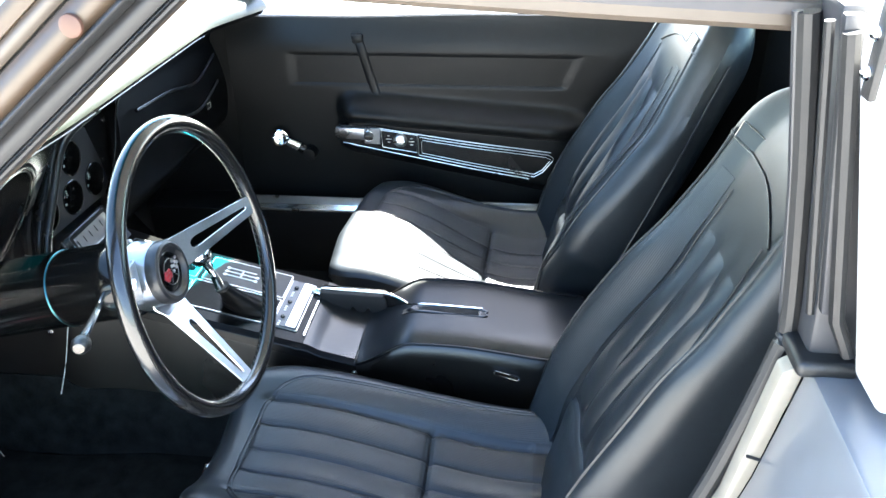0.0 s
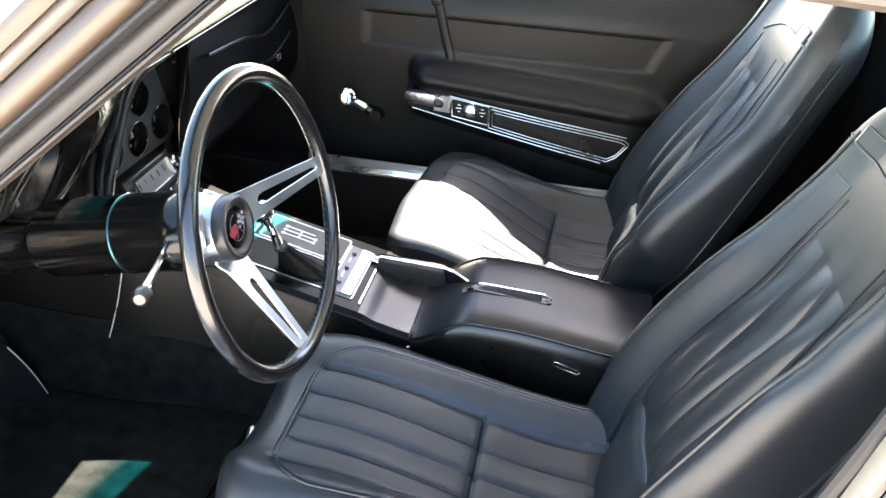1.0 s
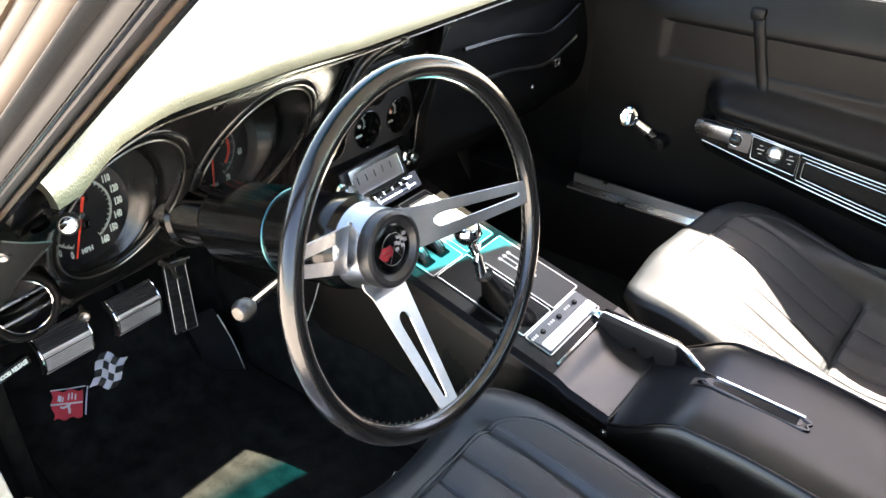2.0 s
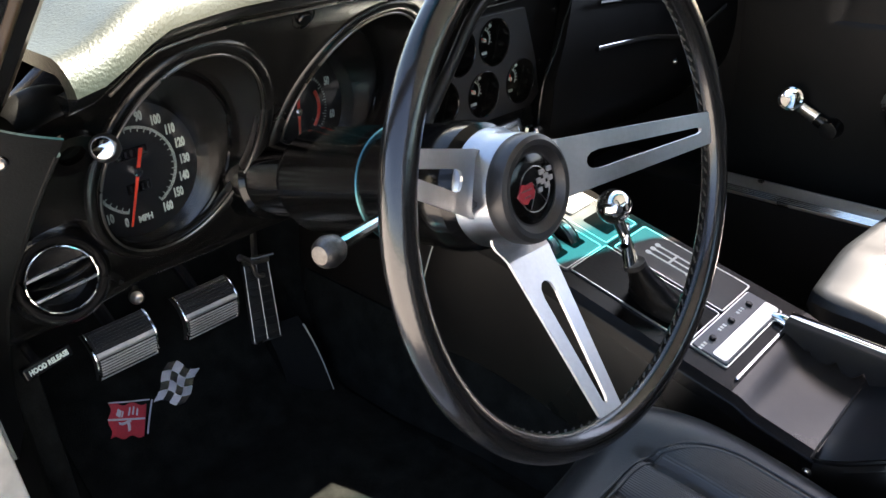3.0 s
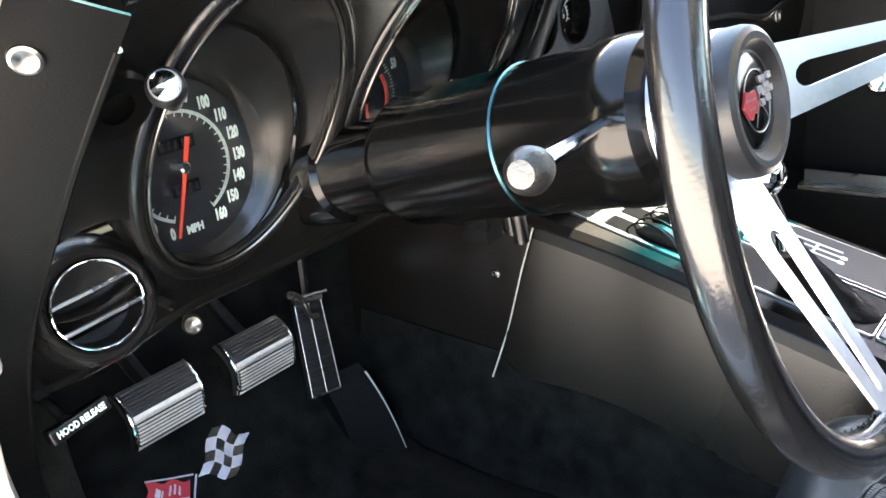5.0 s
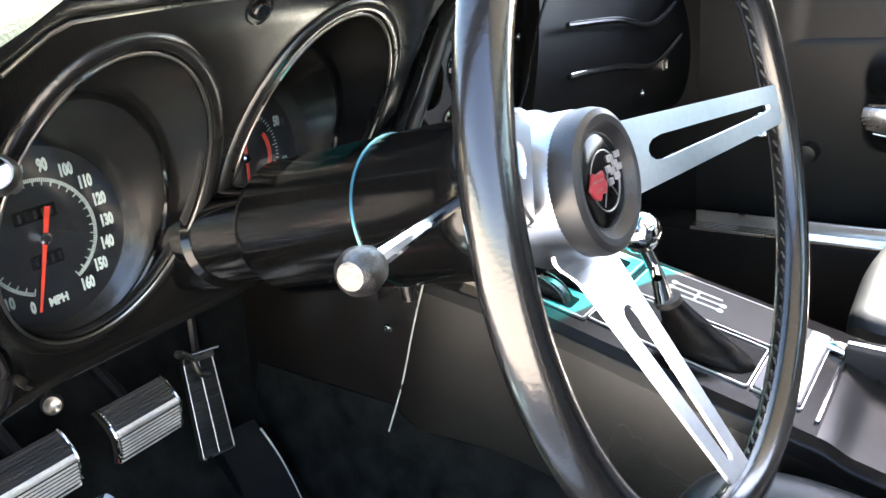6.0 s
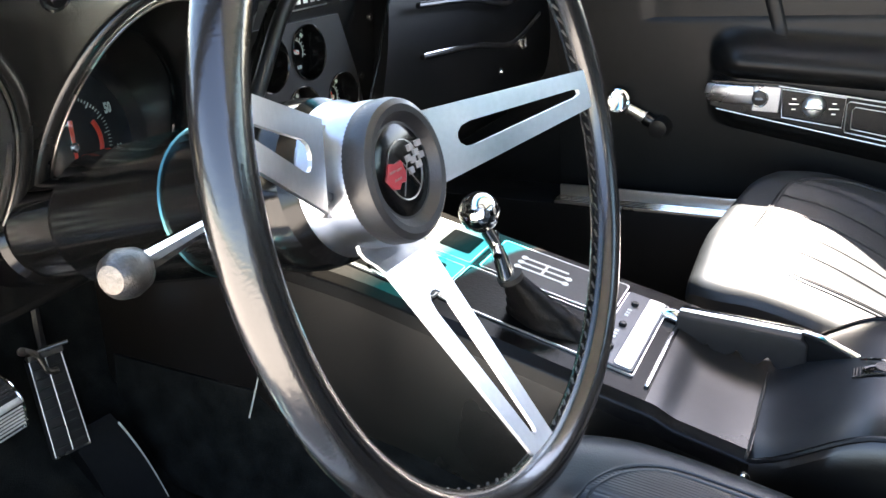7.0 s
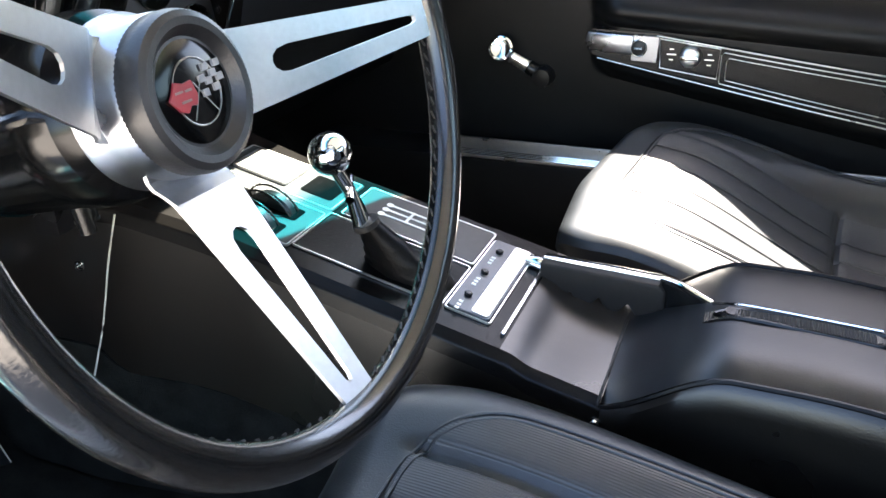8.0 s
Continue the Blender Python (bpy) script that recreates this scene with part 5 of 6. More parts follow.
def dashboard():
    d = thing("dashboard", "black vinyl dashboard with hooded gauges and padded top", "dashboard")
    low = [(-0.168 + 0.46 * k / 20, -0.205 + 0.028 * step(0.1, 0.35, k / 20) - 0.004 * math.sin(math.pi * k / 20)) for k in range(21)]
    outline = low + [(0.345, -0.10), (0.325, 0.165), (-0.115, 0.165), (-0.168, 0.105)]
    holes = [ellipse(0.0815, 0.131, cx=0.007)[::-1], ellipse(0.0885, 0.131, cx=0.213)[::-1], circle(0.047, 32, -0.1125, -0.082)[::-1]]
    part("driver_face", prism(outline, -0.010, FACE, 0.003, 2, holes), DASHV, d, "black moulded gauge panel")
    # rolled lower edge and raised lips round the openings
    part("lower_roll", tube([FACE @ Vector((x, y + 0.004, -0.012)) for x, y in low], 0.014, 12), DASHV, d, "rolled lower edge")
    for cx, wide in ((0.007, 0.091), (0.213, 0.098)):
        part("pod_lip", tube([FACE @ Vector((px, py, -0.0035)) for px, py in ellipse(wide, 0.1405, 64, cx)], 0.0075, 12, True), DASHV, d, "raised lip round the gauge")
    gauge_pod(d, -0.495, 0.7125, 0.0, "speedometer_dial", ["0", "10", "20", "30", "40", "50", "60", "70", "80", "90", "100", "110", "120", "130", "140", "150", "160"], "MPH", -109, -112, 310, nip=0.007)
    gauge_pod(d, -0.288, 0.722, 0.213, "tachometer_dial", ["0", "10", "20", "30", "40", "50", "60", "70"], "RPM", -95, -112, 310, (-45, 35))

    # padded top with a stitched edge, one vinyl in a sunlit and a shaded colour
    def pad_rear(y):
        return -0.238 + 0.055 * step(-0.45, -0.64, y) + 0.075 * step(0.36, 0.64, y)

    def pad_low(y):
        return 0.872 + 0.004 * step(-0.15, -0.30, y) - 0.025 * step(-0.545, -0.63, y)

    def pad(u, v):
        y = -0.632 + 1.225 * v
        rear, z0 = pad_rear(y), pad_low(y)
        if u < 0.3:
            a = math.pi * u / 0.3
            return Vector((rear + 0.012 * math.sin(a), y, z0 + 0.014 - 0.014 * math.cos(a)))
        return Vector((rear - 0.66 * (u - 0.3), y, z0 + 0.028 + 0.05 * step(0.3, 1.0, u)))

    part("pad", sheet(lambda u, v: pad(0.15 + 0.85 * u, v), 34, 60, -0.012), PADLIT, d, "padded dash top with sunlight in its colour")
    # the lip's shade comes from its darker vinyl colour
    part("shaded_pad_lip", sheet(lambda u, v: pad(0.15 * u, v), 10, 60, -0.012), DASHV, d, "lip of the same vinyl, darker for shade, under the stitching")
    part("pad_bead", tube([Vector((pad_rear(y) + 0.006, y, pad_low(y) - 0.001)) for y in [-0.60 + 1.0 * k / 60 for k in range(61)]], 0.0012, 6), KNOBM, d, "thin bright bead under the pad lip")
    st = bmesh.new()
    for k in range(170):
        y = -0.615 + 1.18 * k / 170
        for dx, dz in ((0.0090, 0.0246), (0.0020, 0.0294)):
            tube([(pad_rear(y) + dx, y, pad_low(y) + dz), (pad_rear(y + 0.0042) + dx, y + 0.0042, pad_low(y + 0.0042) + dz)], 0.0011, 5, bm=st)
    tagged(part("stitches", st, THREAD, d, "pale stitches"), kind="stuff")

    # centre stack
    stack = [(-0.200, 0.545), (0.110, 0.545), (0.125, 0.70), (0.16, 0.875), (-0.09, 0.875), (-0.110, 0.835), (-0.190, 0.70)]
    bores = [circle(0.0312, 40, y, z)[::-1] for y, z, a in SMALL]
    part("centre_panel", prism(stack, 0.03, Matrix(((0, 0, 1, -0.375), (1, 0, 0, 0), (0, 1, 0, 0), (0, 0, 0, 1))), 0, 1, bores), PLASTIC, d, "black centre panel")
    rail = smooth_path([(-0.318, -0.186, 0.56), (-0.325, -0.182, 0.665), (-0.325, -0.117, 0.759), (-0.315, -0.068, 0.827), (-0.262, -0.038, 0.872)], 8)
    part("stack_rail", tube(rail, 0.012, 12, up=(1, 0, 0)), DASHV, d, "rounded vinyl rail beside the gauges")
    part("stack_rail", tube([p + Vector((0.030, -0.028, 0.004)) for p in rail], 0.008, 12, up=(1, 0, 0)), DASHV, d, "outer vinyl rail beside the gauges")
    edge = smooth_path([(-0.322, 0.062, 0.60), (-0.312, 0.063, 0.69), (-0.309, 0.089, 0.738), (-0.309, 0.123, 0.80), (-0.298, 0.166, 0.872)], 8)
    part("panel_edge", tube(edge, 0.0022, 8), DASHV, d, "thin edge of the passenger side panel")
    clus = [(-0.184, 0.660), (0.068, 0.653), (0.088, 0.668), (0.078, 0.722), (0.054, 0.794), (-0.105, 0.797), (-0.175, 0.690)]
    part("cluster_plate", prism(clus, 0.006, Matrix(((0, 0, 1, -0.345), (1, 0, 0, 0), (0, 1, 0, 0), (0, 0, 0, 1))), 0, 1, [circle(0.0314, 40, y, z)[::-1] for y, z, a in SMALL]), CLUSTER, d, "dark grey gauge cluster plate")
    for y, z, a in SMALL:
        small_gauge(d, y, z, 0.0305, a)
    part("name_plate", box((-0.345, -0.040, 0.808), (-0.334, 0.078, 0.828), 0.001), SATIN, d, "bright-edged name plate")
    part("name_field", box((-0.3342, -0.038, 0.8098), (-0.333, 0.076, 0.8262)), PLASTIC, d)
    for q in range(8):
        part("name_bar", box((-0.3332, -0.030 + q * 0.0130, 0.8145), (-0.3325, -0.0225 + q * 0.0130, 0.8215)), SATIN, d)
    for at in ((-0.345, 0.130, 0.779), (-0.345, 0.096, 0.711), (-0.345, 0.150, 0.838)):
        screw(d, at, (1, 0, 0), 0.0035)
    # passenger side with its map pockets
    def pface(u, v):
        z = 0.545 + 0.335 * v
        y0 = 0.064 + 0.56 * max(0.0, z - 0.692)
        y = y0 + (0.605 - y0) * u
        return Vector((-0.338 + 0.04 * math.sin(math.pi * min(1, v * 1.15)) * (0.6 + 0.4 * u) - 0.05 * step(0.25, 0.0, v) + 0.05 * step(0.75, 1.0, v) * u, y, z))
    part("passenger_face", sheet(pface, 30, 30, 0.02), PDASH, d, "black vinyl panel with pockets")
    for za, zb in ((0.80, 0.768), (0.735, 0.705)):
        run = smooth_path([(-0.289, 0.16, za - 0.012), (-0.285, 0.30, za - 0.022), (-0.281, 0.43, zb - 0.01), (-0.276, 0.54, za - 0.01)], 8)
        part("pocket_edge", tube(run, 0.004, 8), DASHV, d, "welted pocket edge")
        part("pocket_line", tube([p + Vector((0.003, 0, 0.004)) for p in run], 0.0011, 6), CHROME if za < 0.75 else DASHV, d, "thin pocket trim")
    part("pocket_clip", prism(rounded(0.020, 0.016, 0.002), 0.003, axis_frame((-0.2785, 0.472, 0.688), (1, 0, 0)), 0.0005, 1, (rounded(0.014, 0.010, 0.001)[::-1],)), CHROME, d, "small chrome catch")
    screw(d, (-0.2805, 0.386, 0.659), (1, 0, 0), 0.0040)
    # air vent
    m = axis_frame((-0.385, -0.602, 0.643), (0.97, -0.12, 0.20))
    part("vent_boss", lathe([(0.036, 0.0), (0.042, 0.001), (0.047, -0.006), (0.052, -0.03), (0.05, -0.05)], m, 40), DASHV, d, "rounded boss round the vent")
    part("vent_bezel", tube([m @ Vector((0.0325 * math.cos(a), 0.0325 * math.sin(a), 0.002)) for a in [2 * math.pi * k / 40 for k in range(40)]], 0.0012, 8, True), CHROME, d, "chrome vent ring")
    part("vent_lip", tube([m @ Vector((0.0385 * math.cos(a), 0.0385 * math.sin(a), 0.0)) for a in [2 * math.pi * k / 40 for k in range(40)]], 0.004, 8, True), TRIMV, d, "raised lip round the vent")
    part("vent_cup", lathe([(0.0335, 0), (0.032, -0.03), (0, -0.034)], m, 32), PLASTIC, d)
    for yv in (-0.011, 0.011):
        w = math.sqrt(0.0325 ** 2 - yv ** 2)
        part("vent_slat", moved(box((-w, yv - 0.0016, -0.005), (w, yv + 0.0016, 0.001), 0.0006, 1), m @ pose(0, 0, 0, 0, 0, 6)), HUBM, d, "thin chrome slat")
    # end trim beside the doorway
    left = smooth_path([(-0.150, -0.690, 0.868), (-0.257, -0.692, 0.783), (-0.372, -0.692, 0.650), (-0.400, -0.690, 0.55), (-0.395, -0.688, 0.47)], 8)
    right = smooth_path([(-0.145, -0.650, 0.850), (-0.240, -0.655, 0.767), (-0.372, -0.658, 0.640), (-0.44, -0.660, 0.53), (-0.46, -0.660, 0.46)], 8)
    n = len(left) - 1
    part("end_trim", sheet(lambda u, v: left[int(round(u * n))].lerp(right[int(round(u * n))], v) + Vector((0.0025 * math.sin(math.pi * v), -0.002 * math.sin(math.pi * v), 0)), n, 8, 0.0015), TRIMV, d, "black vinyl trim at the end of the dashboard")
    part("end_welt", tube(right[2:], 0.0024, 8), TRIMV, d, "rounded welt beside the trim")
    part("trim_screw", lathe([(0, 0.0010), (0.0022, 0.0014), (0.0034, 0.0024), (0.0052, 0.0029), (0.0066, 0.0022), (0.0072, 0.0004), (0.0068, -0.003)], axis_frame((-0.1755, -0.6818, 0.8380), (0.70, -0.52, -0.40)), 28), KNOBM, d, "dished bright screw washer")
    # the rolled corner under the pad and the painted return behind the trim
    roll = smooth_path([(-0.198, -0.664, 0.851), (-0.203, -0.650, 0.855), (-0.210, -0.632, 0.856), (-0.218, -0.612, 0.852)], 6)
    part("corner_roll", tube(roll, [0.005 + 0.0075 * math.sin(math.pi * (0.1 + 0.8 * k / (len(roll) - 1))) for k in range(len(roll))], 16), TRIMV, d, "dark vinyl corner roll")
    screw(d, (-0.3830, -0.6888, 0.6168), (0.93, -0.1, -0.35), 0.0045)
    # knobs and pulls
    hk = part("light_knob", lathe([(0, 0), (0.0055, 0), (0.0055, 0.032), (0.0090, 0.035), (0.0112, 0.040), (0.0110, 0.047), (0.0088, 0.0515), (0, 0.052)], axis_frame((-0.276, -0.567, 0.789), (0.80, -0.50, 0.34)), 32), KNOBM, d, "scuffed chrome headlamp knob")
    part("knob_cap", lathe([(0.0080, 0.0), (0.0078, 0.0012), (0.005, 0.0020), (0, 0.0024)], axis_frame(Vector((-0.276, -0.567, 0.789)) + Vector((0.80, -0.50, 0.34)).normalized() * 0.0515, (0.80, -0.50, 0.34)), 28), CHROME, hk, "bright knob face")
    part("knob_seat", lathe([(0.011, 0.0), (0.022, 0.001), (0.024, -0.004), (0.010, -0.006)], axis_frame((-0.280, -0.600, 0.792), FACE_N), 28), GLOSS, d, "dark round knob seat")
    part("dimmer_button", lathe([(0, 0.004), (0.006, 0.004), (0.0075, 0.002), (0.008, -0.002), (0.012, 0.001), (0.013, -0.003)], axis_frame(FACE @ Vector((0.105, 0.150, 0.0)), FACE_N), 24), GLOSS, d, "small dark round button")
    part("pull_knob", lathe([(0, -0.03), (0.003, -0.03), (0.003, 0), (0.0068, 0.004), (0.0078, 0.010), (0.0076, 0.015), (0.0064, 0.0168), (0.0056, 0.0160), (0.003, 0.0138), (0, 0.0130)], axis_frame((-0.375, -0.541, 0.602), (0.85, -0.35, 0.25)), 24), KNOBM, d, "small chrome pull knob")
    part("pull_bracket", tube([(-0.395, -0.552, 0.622), (-0.382, -0.549, 0.618)], 0.004, 10), CHROME, d)
    return d


def hood_release():
    h = thing("hood_release", "black hood release handle lettered in white under the dashboard", "release handle")
    m = axis_frame((-0.405, -0.631, 0.5520), (0.97, 0.1, 0.22), (0, 1, 0.10))
    part("handle", prism(rounded(0.051, 0.013, 0.0025), -0.012, m, 0.002, 2), PLASTIC, h)
    part("lettering", letters("HOOD RELEASE", 0.0058, m @ pose(0, 0, 0.0006), 0.0002, 1.3), PRINT, h, "white lettering")
    part("stem", tube([(-0.41, -0.640, 0.555), (-0.52, -0.640, 0.575)], 0.005, 8), PLASTIC, h)
    return h


def pedal(name, label, corners_at, w, hgt, lean):
    """A foot pad at its lower left corner: it bends over a pale band drawn as its highlight, ribbed rubber above,
    ribbed metal below.
    """
    p = thing(name, label, "pedal", "foot pedals")
    m = axis_frame(corners_at, (math.cos(radians(lean)), 0, math.sin(radians(lean))))

    def at(x, v, off=0.0):
        """A place on the bent face; v from its lower edge to its upper edge."""
        bow = 0.016 - 0.050 * (v - 0.50) ** 2 - 0.022 * max(0.0, 0.45 - v)
        return m @ Vector((x, hgt * v, bow + off))

    part("pad", sheet(lambda u, v: at(w * u, v, -0.0045 * (2 * abs(u - 0.5)) ** 10), 16, 20, drop=m.to_3x3() @ Vector((0, 0, -0.010))), RUBBER, p, "black rubber pad")
    for k in range(6):
        v = 0.60 + 0.064 * k
        part("rib", tube([at(0.005, v, 0.0006), at(w - 0.005, v, 0.0006)], 0.0016, 8), PADR, p)
    for k in range(6):
        v = 0.06 + 0.058 * k
        part("metal_rib", tube([at(0.004, v, 0.0004), at(w - 0.004, v, 0.0004)], 0.0013, 8), WORNM, p, "dull metal rib")
    # the bend's highlight, laid on as a strip of pale metal
    part("highlight_band", sheet(lambda u, v: at(0.003 + (w - 0.006) * u, 0.40 + 0.13 * v, 0.0014), 12, 6, drop=m.to_3x3() @ Vector((0, 0, -0.003))), WORNM, p, "pale metal band drawn as the highlight on the bend")
    for x in (0.001, w - 0.001):
        part("edge", tube([at(x, k / 12, -0.002) for k in range(13)], 0.0020, 8), CHROME, p, "chrome edge trim")
    part("lower_edge", tube([at(0.002 + (w - 0.004) * k / 6, 0.0, -0.003) for k in range(7)], 0.0022, 8), SATIN, p, "worn metal lower edge")
    part("stalk", tube([m @ Vector((w / 2, hgt * 0.7, -0.006)), m @ Vector((w / 2, hgt + 0.06, -0.05)), m @ Vector((w / 2, hgt + 0.16, -0.09))], 0.009, 10), PLASTIC, p, "black pedal arm")
    return p


def gas_pedal():
    p = thing("gas_pedal", "long ribbed gas pedal with a bright edge", "pedal", "foot pedals")
    lo, up = Vector((-0.562, -0.321, 0.340)), Vector((-0.600, -0.297, 0.468))
    y = (up - lo).normalized()
    x = Vector((-0.04, 1, -0.02)).normalized()
    z = x.cross(y).normalized()
    x = y.cross(z)
    m = Matrix(((x.x, y.x, z.x, lo.x), (x.y, y.y, z.y, lo.y), (x.z, y.z, z.z, lo.z), (0, 0, 0, 1)))
    w, h = 0.050, 0.125
    part("pad", prism([(0.002, 0), (w - 0.002, 0), (w - 0.004, h), (0.004, h)], 0.010, m, 0.002, 2), RUBBER, p, "black rubber pad")
    for xx in (0.002, w / 2, w - 0.002):
        part("bright_line", tube([m @ Vector((xx, 0.003, 0.0105)), m @ Vector((xx + (w / 2 - xx) * 0.1, h - 0.002, 0.0105))], 0.0010, 6), KNOBM, p)
    part("bright_line", tube([m @ Vector((0.002, 0.002, 0.0105)), m @ Vector((w - 0.002, 0.002, 0.0105))], 0.0014, 6), KNOBM, p)
    for k in range(9):
        for side in (0, 1):
            x0 = 0.006 + side * 0.022
            part("rib", tube([m @ Vector((x0, 0.012 + k * 0.012, 0.0102)), m @ Vector((x0 + 0.016, 0.012 + k * 0.012, 0.0102))], 0.0014, 5), RUBBER, p)
    part("bright_line", tube([m @ Vector((0.005, h - 0.002, 0.0105)), m @ Vector((w - 0.005, h - 0.002, 0.0105))], 0.0010, 6), KNOBM, p)
    part("hinge", moved(box((0.002, h - 0.006, 0.004), (w - 0.002, h + 0.006, 0.014), 0.002), m), KNOBM, p, "metal hinge bracket")
    part("hinge_pin", tube([m @ Vector((-0.004, h + 0.004, 0.014)), m @ Vector((w + 0.004, h + 0.004, 0.014))], 0.0030, 10), CHROME, p, "bright hinge pin")
    part("return_arm", tube(smooth_path([m @ Vector((-0.010, h + 0.012, 0.030)), m @ Vector((0.006, h + 0.002, 0.026)), m @ Vector((0.016, h - 0.020, 0.022)), m @ Vector((0.030, h - 0.024, 0.018))], 5), 0.0036, 10), KNOBM, p, "bent metal throttle arm")
    part("pivot", lathe([(0, 0), (0.005, 0), (0.005, 0.006), (0.003, 0.008), (0, 0.008)], axis_frame(m @ Vector((-0.006, h + 0.010, 0.020)), (0.9, -0.2, 0.3)), 20), KNOBM, p, "worn metal pivot")
    part("linkage", tube([m @ Vector((w / 2, h, 0.01)), m @ Vector((w / 2 + 0.01, h + 0.05, 0.0)), m @ Vector((w / 2, h + 0.14, -0.02))], 0.007, 8), PLASTIC, p)
    return p


def floor_mat():
    f = thing("floor_mat", "black carpet mat with embroidered red and checked flags", "floor mat")
    top = lambda x, y: 0.2285 + 0.35 * step(-0.48, -0.80, x)
    part("mat", sheet(lambda u, v: Vector((-0.76 + 0.66 * u, -0.60 + 0.385 * v, top(-0.76 + 0.66 * u, 0) + 0.006)), 40, 10, drop=(0, 0, -0.006)), CARPET, f)
    return f




# ---- calls: large things ----
steering_wheel()
steering_column()
bucket_seat("black vinyl driver's bucket seat in shade beside the open door", -0.37)
bucket_seat("black vinyl passenger bucket seat with sun on its cushion", 0.33, 0.045)
centre_console()
tunnel_carpet()
gear_lever()
parking_brake()
passenger_door()
window_crank()
sill_plate()
dashboard()
hood_release()
pedal("clutch_pedal", "chrome-edged ribbed clutch pedal", (-0.532, -0.548, 0.421), 0.082, 0.060, 28)
pedal("brake_pedal", "chrome-edged ribbed brake pedal", (-0.532, -0.425, 0.418), 0.082, 0.060, 28)
gas_pedal()
floor_mat()


# ---- smaller things ----
def floor_z(x):
    return 0.2285 + 0.35 * step(-0.48, -0.80, x)


def mat_flags():
    """Embroidered shapes on the floor mat."""
    mat_ob = bpy.data.objects["floor_mat"]

    def patch(corners, u, v):
        a, b, c, e = [Vector((*p, 0)) for p in corners]
        p = (a * (1 - u) + b * u) * (1 - v) + (e * (1 - u) + c * u) * v
        return Vector((p.x, p.y, floor_z(p.x) + 0.0085))

    sx, sy = -0.010, -0.005
    red = [(-0.560 + sx, -0.541 + sy), (-0.549 + sx, -0.502 + sy), (-0.571 + sx, -0.480 + sy), (-0.584 + sx, -0.524 + sy)]

    def ragged(u, v):
        """Bends the edges of the red flag into its scallops."""
        return u + 0.05 * math.sin(9.4 * v) * (1 - u), v + 0.05 * math.sin(12.6 * u)

    part("red_flag", sheet(lambda u, v: patch(red, *ragged(u, v)), 14, 14, drop=(0, 0, -0.002)), REDCLOTH, mat_ob, "embroidered red flag")
    marks = ((0.20, 0.30, 0.62, 0.80), (0.33, 0.36, 0.64, 0.80), (0.52, 0.56, 0.62, 0.84), (0.63, 0.67, 0.62, 0.84), (0.74, 0.78, 0.64, 0.84), (0.0, 1.0, 0.50, 0.53), (0.28, 0.62, 0.40, 0.45), (0.50, 0.58, 0.14, 0.42))
    for u0, u1, v0, v1 in marks:
        part("pale_mark", sheet(lambda u, v: patch(red, *ragged(u0 + (u1 - u0) * u, v0 + (v1 - v0) * v)) + Vector((0, 0, 0.0018)), 4, 2, drop=(0, 0, -0.002)), CLOTH, mat_ob)
    chk = [(-0.569 + sx, -0.470 + sy), (-0.556 + sx, -0.432 + sy), (-0.576 + sx, -0.391 + sy), (-0.592 + sx, -0.428 + sy)]
    wavy = lambda u, v: patch(chk, u + 0.05 * math.sin(6.3 * v), v + 0.07 * math.sin(6.3 * u))
    part("checked_ground", sheet(wavy, 12, 12, drop=(0, 0, -0.002)), PLASTIC, mat_ob, "black ground of the checked flag")
    for i in range(4):
        for j in range(4):
            if (i + j) % 2 == 0:
                part("check", sheet(lambda u, v: wavy((i + u) / 4, (j + v) / 4) + Vector((0, 0, 0.0016)), 4, 4, drop=(0, 0, -0.002)), CLOTH, mat_ob)
    part("flag_pole", tube([Vector((x + sx, y + sy, floor_z(x + sx) + 0.010)) for x, y in ((-0.5475, -0.497), (-0.560, -0.484), (-0.571, -0.471))], 0.0012, 6), CLOTH, mat_ob, "pale embroidered pole")
    part("top_pole", tube([Vector((x + sx, y + sy, floor_z(x + sx) + 0.010)) for x, y in ((-0.584, -0.524), (-0.578, -0.500), (-0.572, -0.474))], 0.0010, 6), CLOTH, mat_ob, "pale embroidered edge")


def radio():
    r = thing("car_radio", "chrome-framed car radio with two knobs below the gauges", "car radio")
    m = axis_frame((-0.318, -0.042, 0.622), (0.90, 0, 0.42))
    part("case", prism(rounded(0.150, 0.056, 0.004), -0.03, m, 0.002, 1), PLASTIC, r, "black case")
    part("frame", prism(rounded(0.124, 0.050, 0.004), 0.008, m, 0.0015, 1, (rounded(0.110, 0.036, 0.002)[::-1],)), CHROME, r, "chrome frame")
    part("window", prism(rounded(0.110, 0.036, 0.002), 0.003, m, 0), RADIOF, r, "pale tuning window")
    for k in range(5):
        part("tuning_mark", moved(box((-0.045 + k * 0.02, -0.002, 0.003), (-0.043 + k * 0.02, 0.010, 0.0036)), m), PLASTIC, r)
    for x in (-0.082, 0.082):
        part("knob", lathe([(0, 0), (0.013, 0), (0.013, 0.004), (0.009, 0.006), (0.0085, 0.020), (0.006, 0.022), (0, 0.022)], m @ pose(x, 0, 0), 24), CHROME, r, "chrome knob")
    for k in range(5):
        part("push_button", moved(box((-0.052 + 0.022 * k, -0.036, 0), (-0.034 + 0.022 * k, -0.028, 0.012), 0.0015, 1), m), CHROME, r, "chrome push button")
    return r


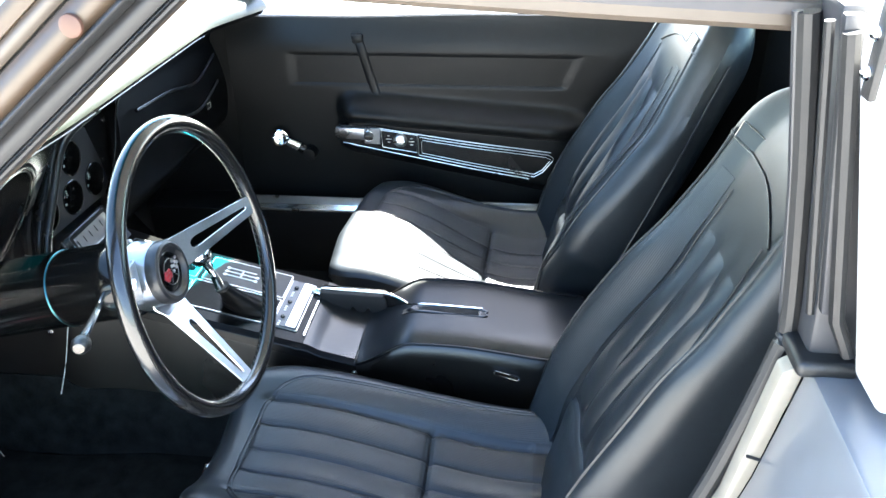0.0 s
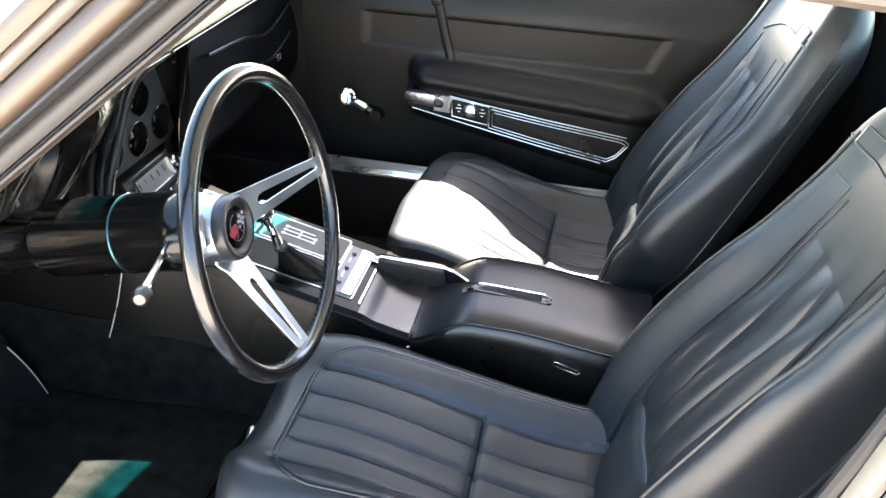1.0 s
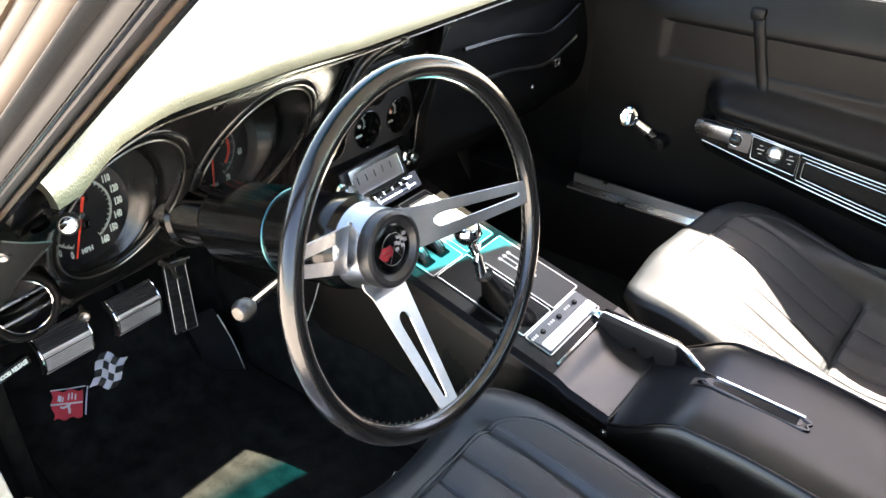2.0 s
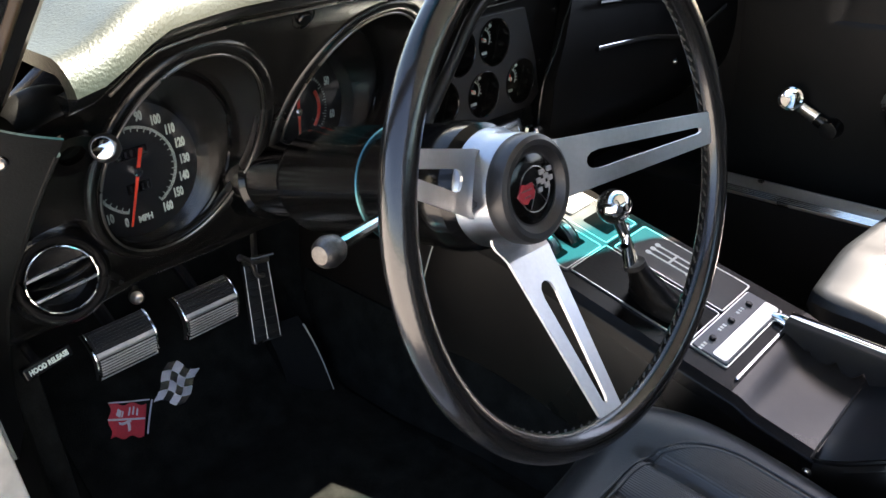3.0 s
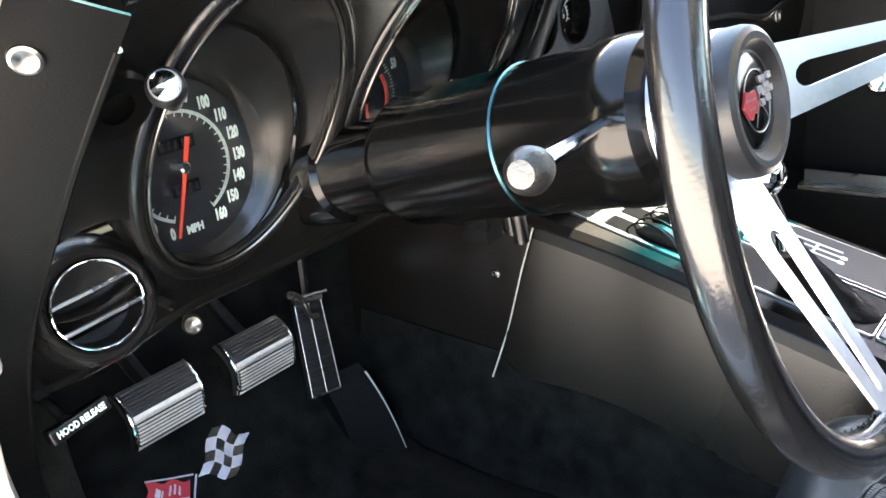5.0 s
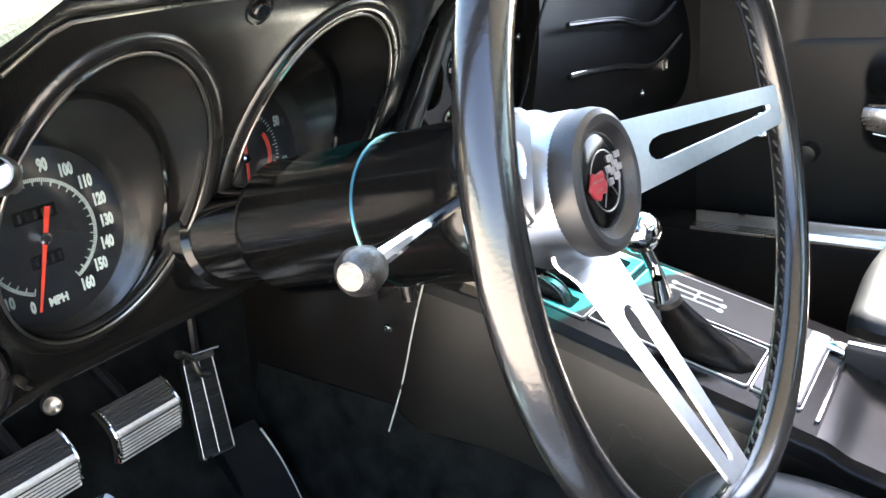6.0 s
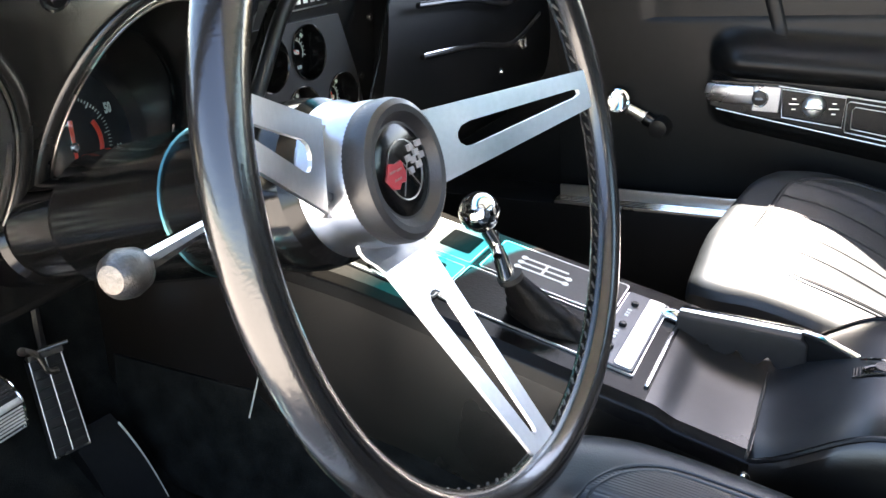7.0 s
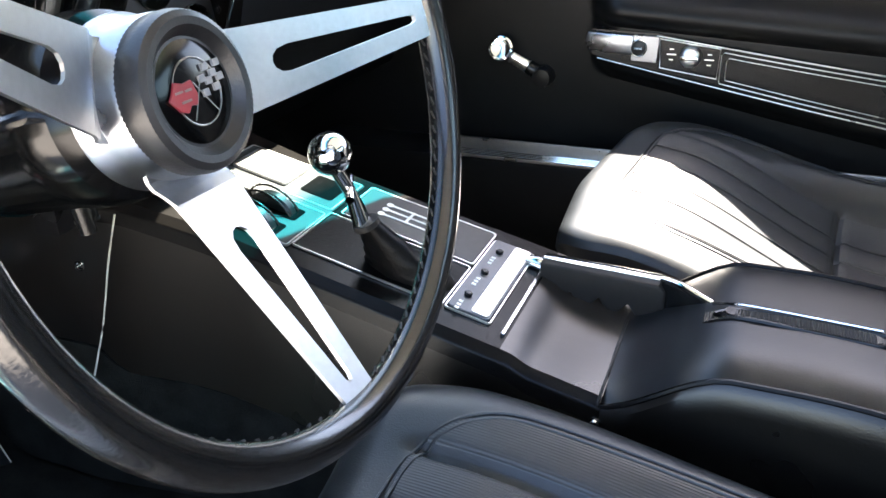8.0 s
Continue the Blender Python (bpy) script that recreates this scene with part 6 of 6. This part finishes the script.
def heater_panel():
    h = thing("heater_panel", "dark heater control panel with bright sliders", "heater controls")
    m = axis_frame((-0.312, -0.025, 0.578), (0.80, 0, 0.6))
    part("plate", prism(rounded(0.170, 0.030, 0.004), 0.004, m, 0.001, 1), PLASTIC, h)
    for y in (-0.008, 0.006):
        part("slot_line", moved(box((-0.07, y, 0.004), (0.07, y + 0.003, 0.0055)), m), CHROME, h)
    for x in (-0.035, 0.04):
        part("slider", moved(box((x, -0.010, 0.004), (x + 0.006, 0.012, 0.014), 0.001, 1), m), CHROME, h, "chrome slider")
    return h


def seat_lever():
    s = thing("seat_lever", "chrome seat adjusting lever below the driver's cushion", "seat lever")
    part("rod", tube([(-0.02, -0.352, 0.345), (-0.005, -0.352, 0.335), (0.05, -0.352, 0.325)], 0.004, 8), CHROME, s)
    part("paddle", tube([(-0.020, -0.372, 0.352), (-0.024, -0.356, 0.366), (-0.026, -0.342, 0.374)], [0.005, 0.007, 0.005], 10, flat=0.5), CHROME, s, "flat chrome paddle")
    return s


def data_plate():
    d = thing("data_plate", "dark printed data plate riveted to the hinge pillar", "data plate")
    m = axis_frame((-0.2905, -0.754, 0.740), (1, 0, 0.01), (0, 1, 0))
    part("plate", prism(rounded(0.062, 0.080, 0.002), 0.0015, m, 0.0004, 1), GREYP, d)
    for col in (-0.014, 0.013):
        for k in range(13):
            w = 0.018 + 0.005 * math.sin(k * 2.3 + col * 90)
            part("print_line", moved(box((col - w / 2, -0.032 + k * 0.005, 0.0015), (col + w / 2, -0.0306 + k * 0.005, 0.0018)), m), SATIN, d)
    for x, y in ((-0.026, 0.036), (0.026, 0.036), (-0.026, -0.036), (0.026, -0.036)):
        screw(d, m @ Vector((x, y, 0.0015)), m.to_3x3() @ Vector((0, 0, 1)), 0.0022)
    return d


def toe_panel():
    """Satin flap on the toe board beside the gas pedal, with its pale bound edge."""
    t = thing("toe_panel", "dark satin trim flap with a pale edge beside gas pedal", "trim panel")
    tl, tr, br, bl = Vector((-0.572, -0.288, 0.350)), Vector((-0.556, -0.234, 0.352)), Vector((-0.490, -0.232, 0.240)), Vector((-0.532, -0.284, 0.243))
    at = lambda u, v: tl.lerp(tr, u).lerp(bl.lerp(br, u), v) + Vector((0.006, 0, 0.006)) * math.sin(math.pi * v)
    part("flap", sheet(at, 8, 14, drop=(-0.012, 0, -0.022)), TOEV, t)
    part("edge", tube([at(1.0, 0.12 + 0.88 * k / 14) for k in range(15)], [0.0016 - 0.0009 * k / 14 for k in range(15)], 6), THREAD, t, "thin pale bound edge")
    part("inner_edge", tube([at(0.0, k / 14) for k in range(15)], 0.0009, 6), BOOT, t, "dull inner edge")
    return t


mat_flags()
radio()
heater_panel()
seat_lever()
data_plate()
toe_panel()
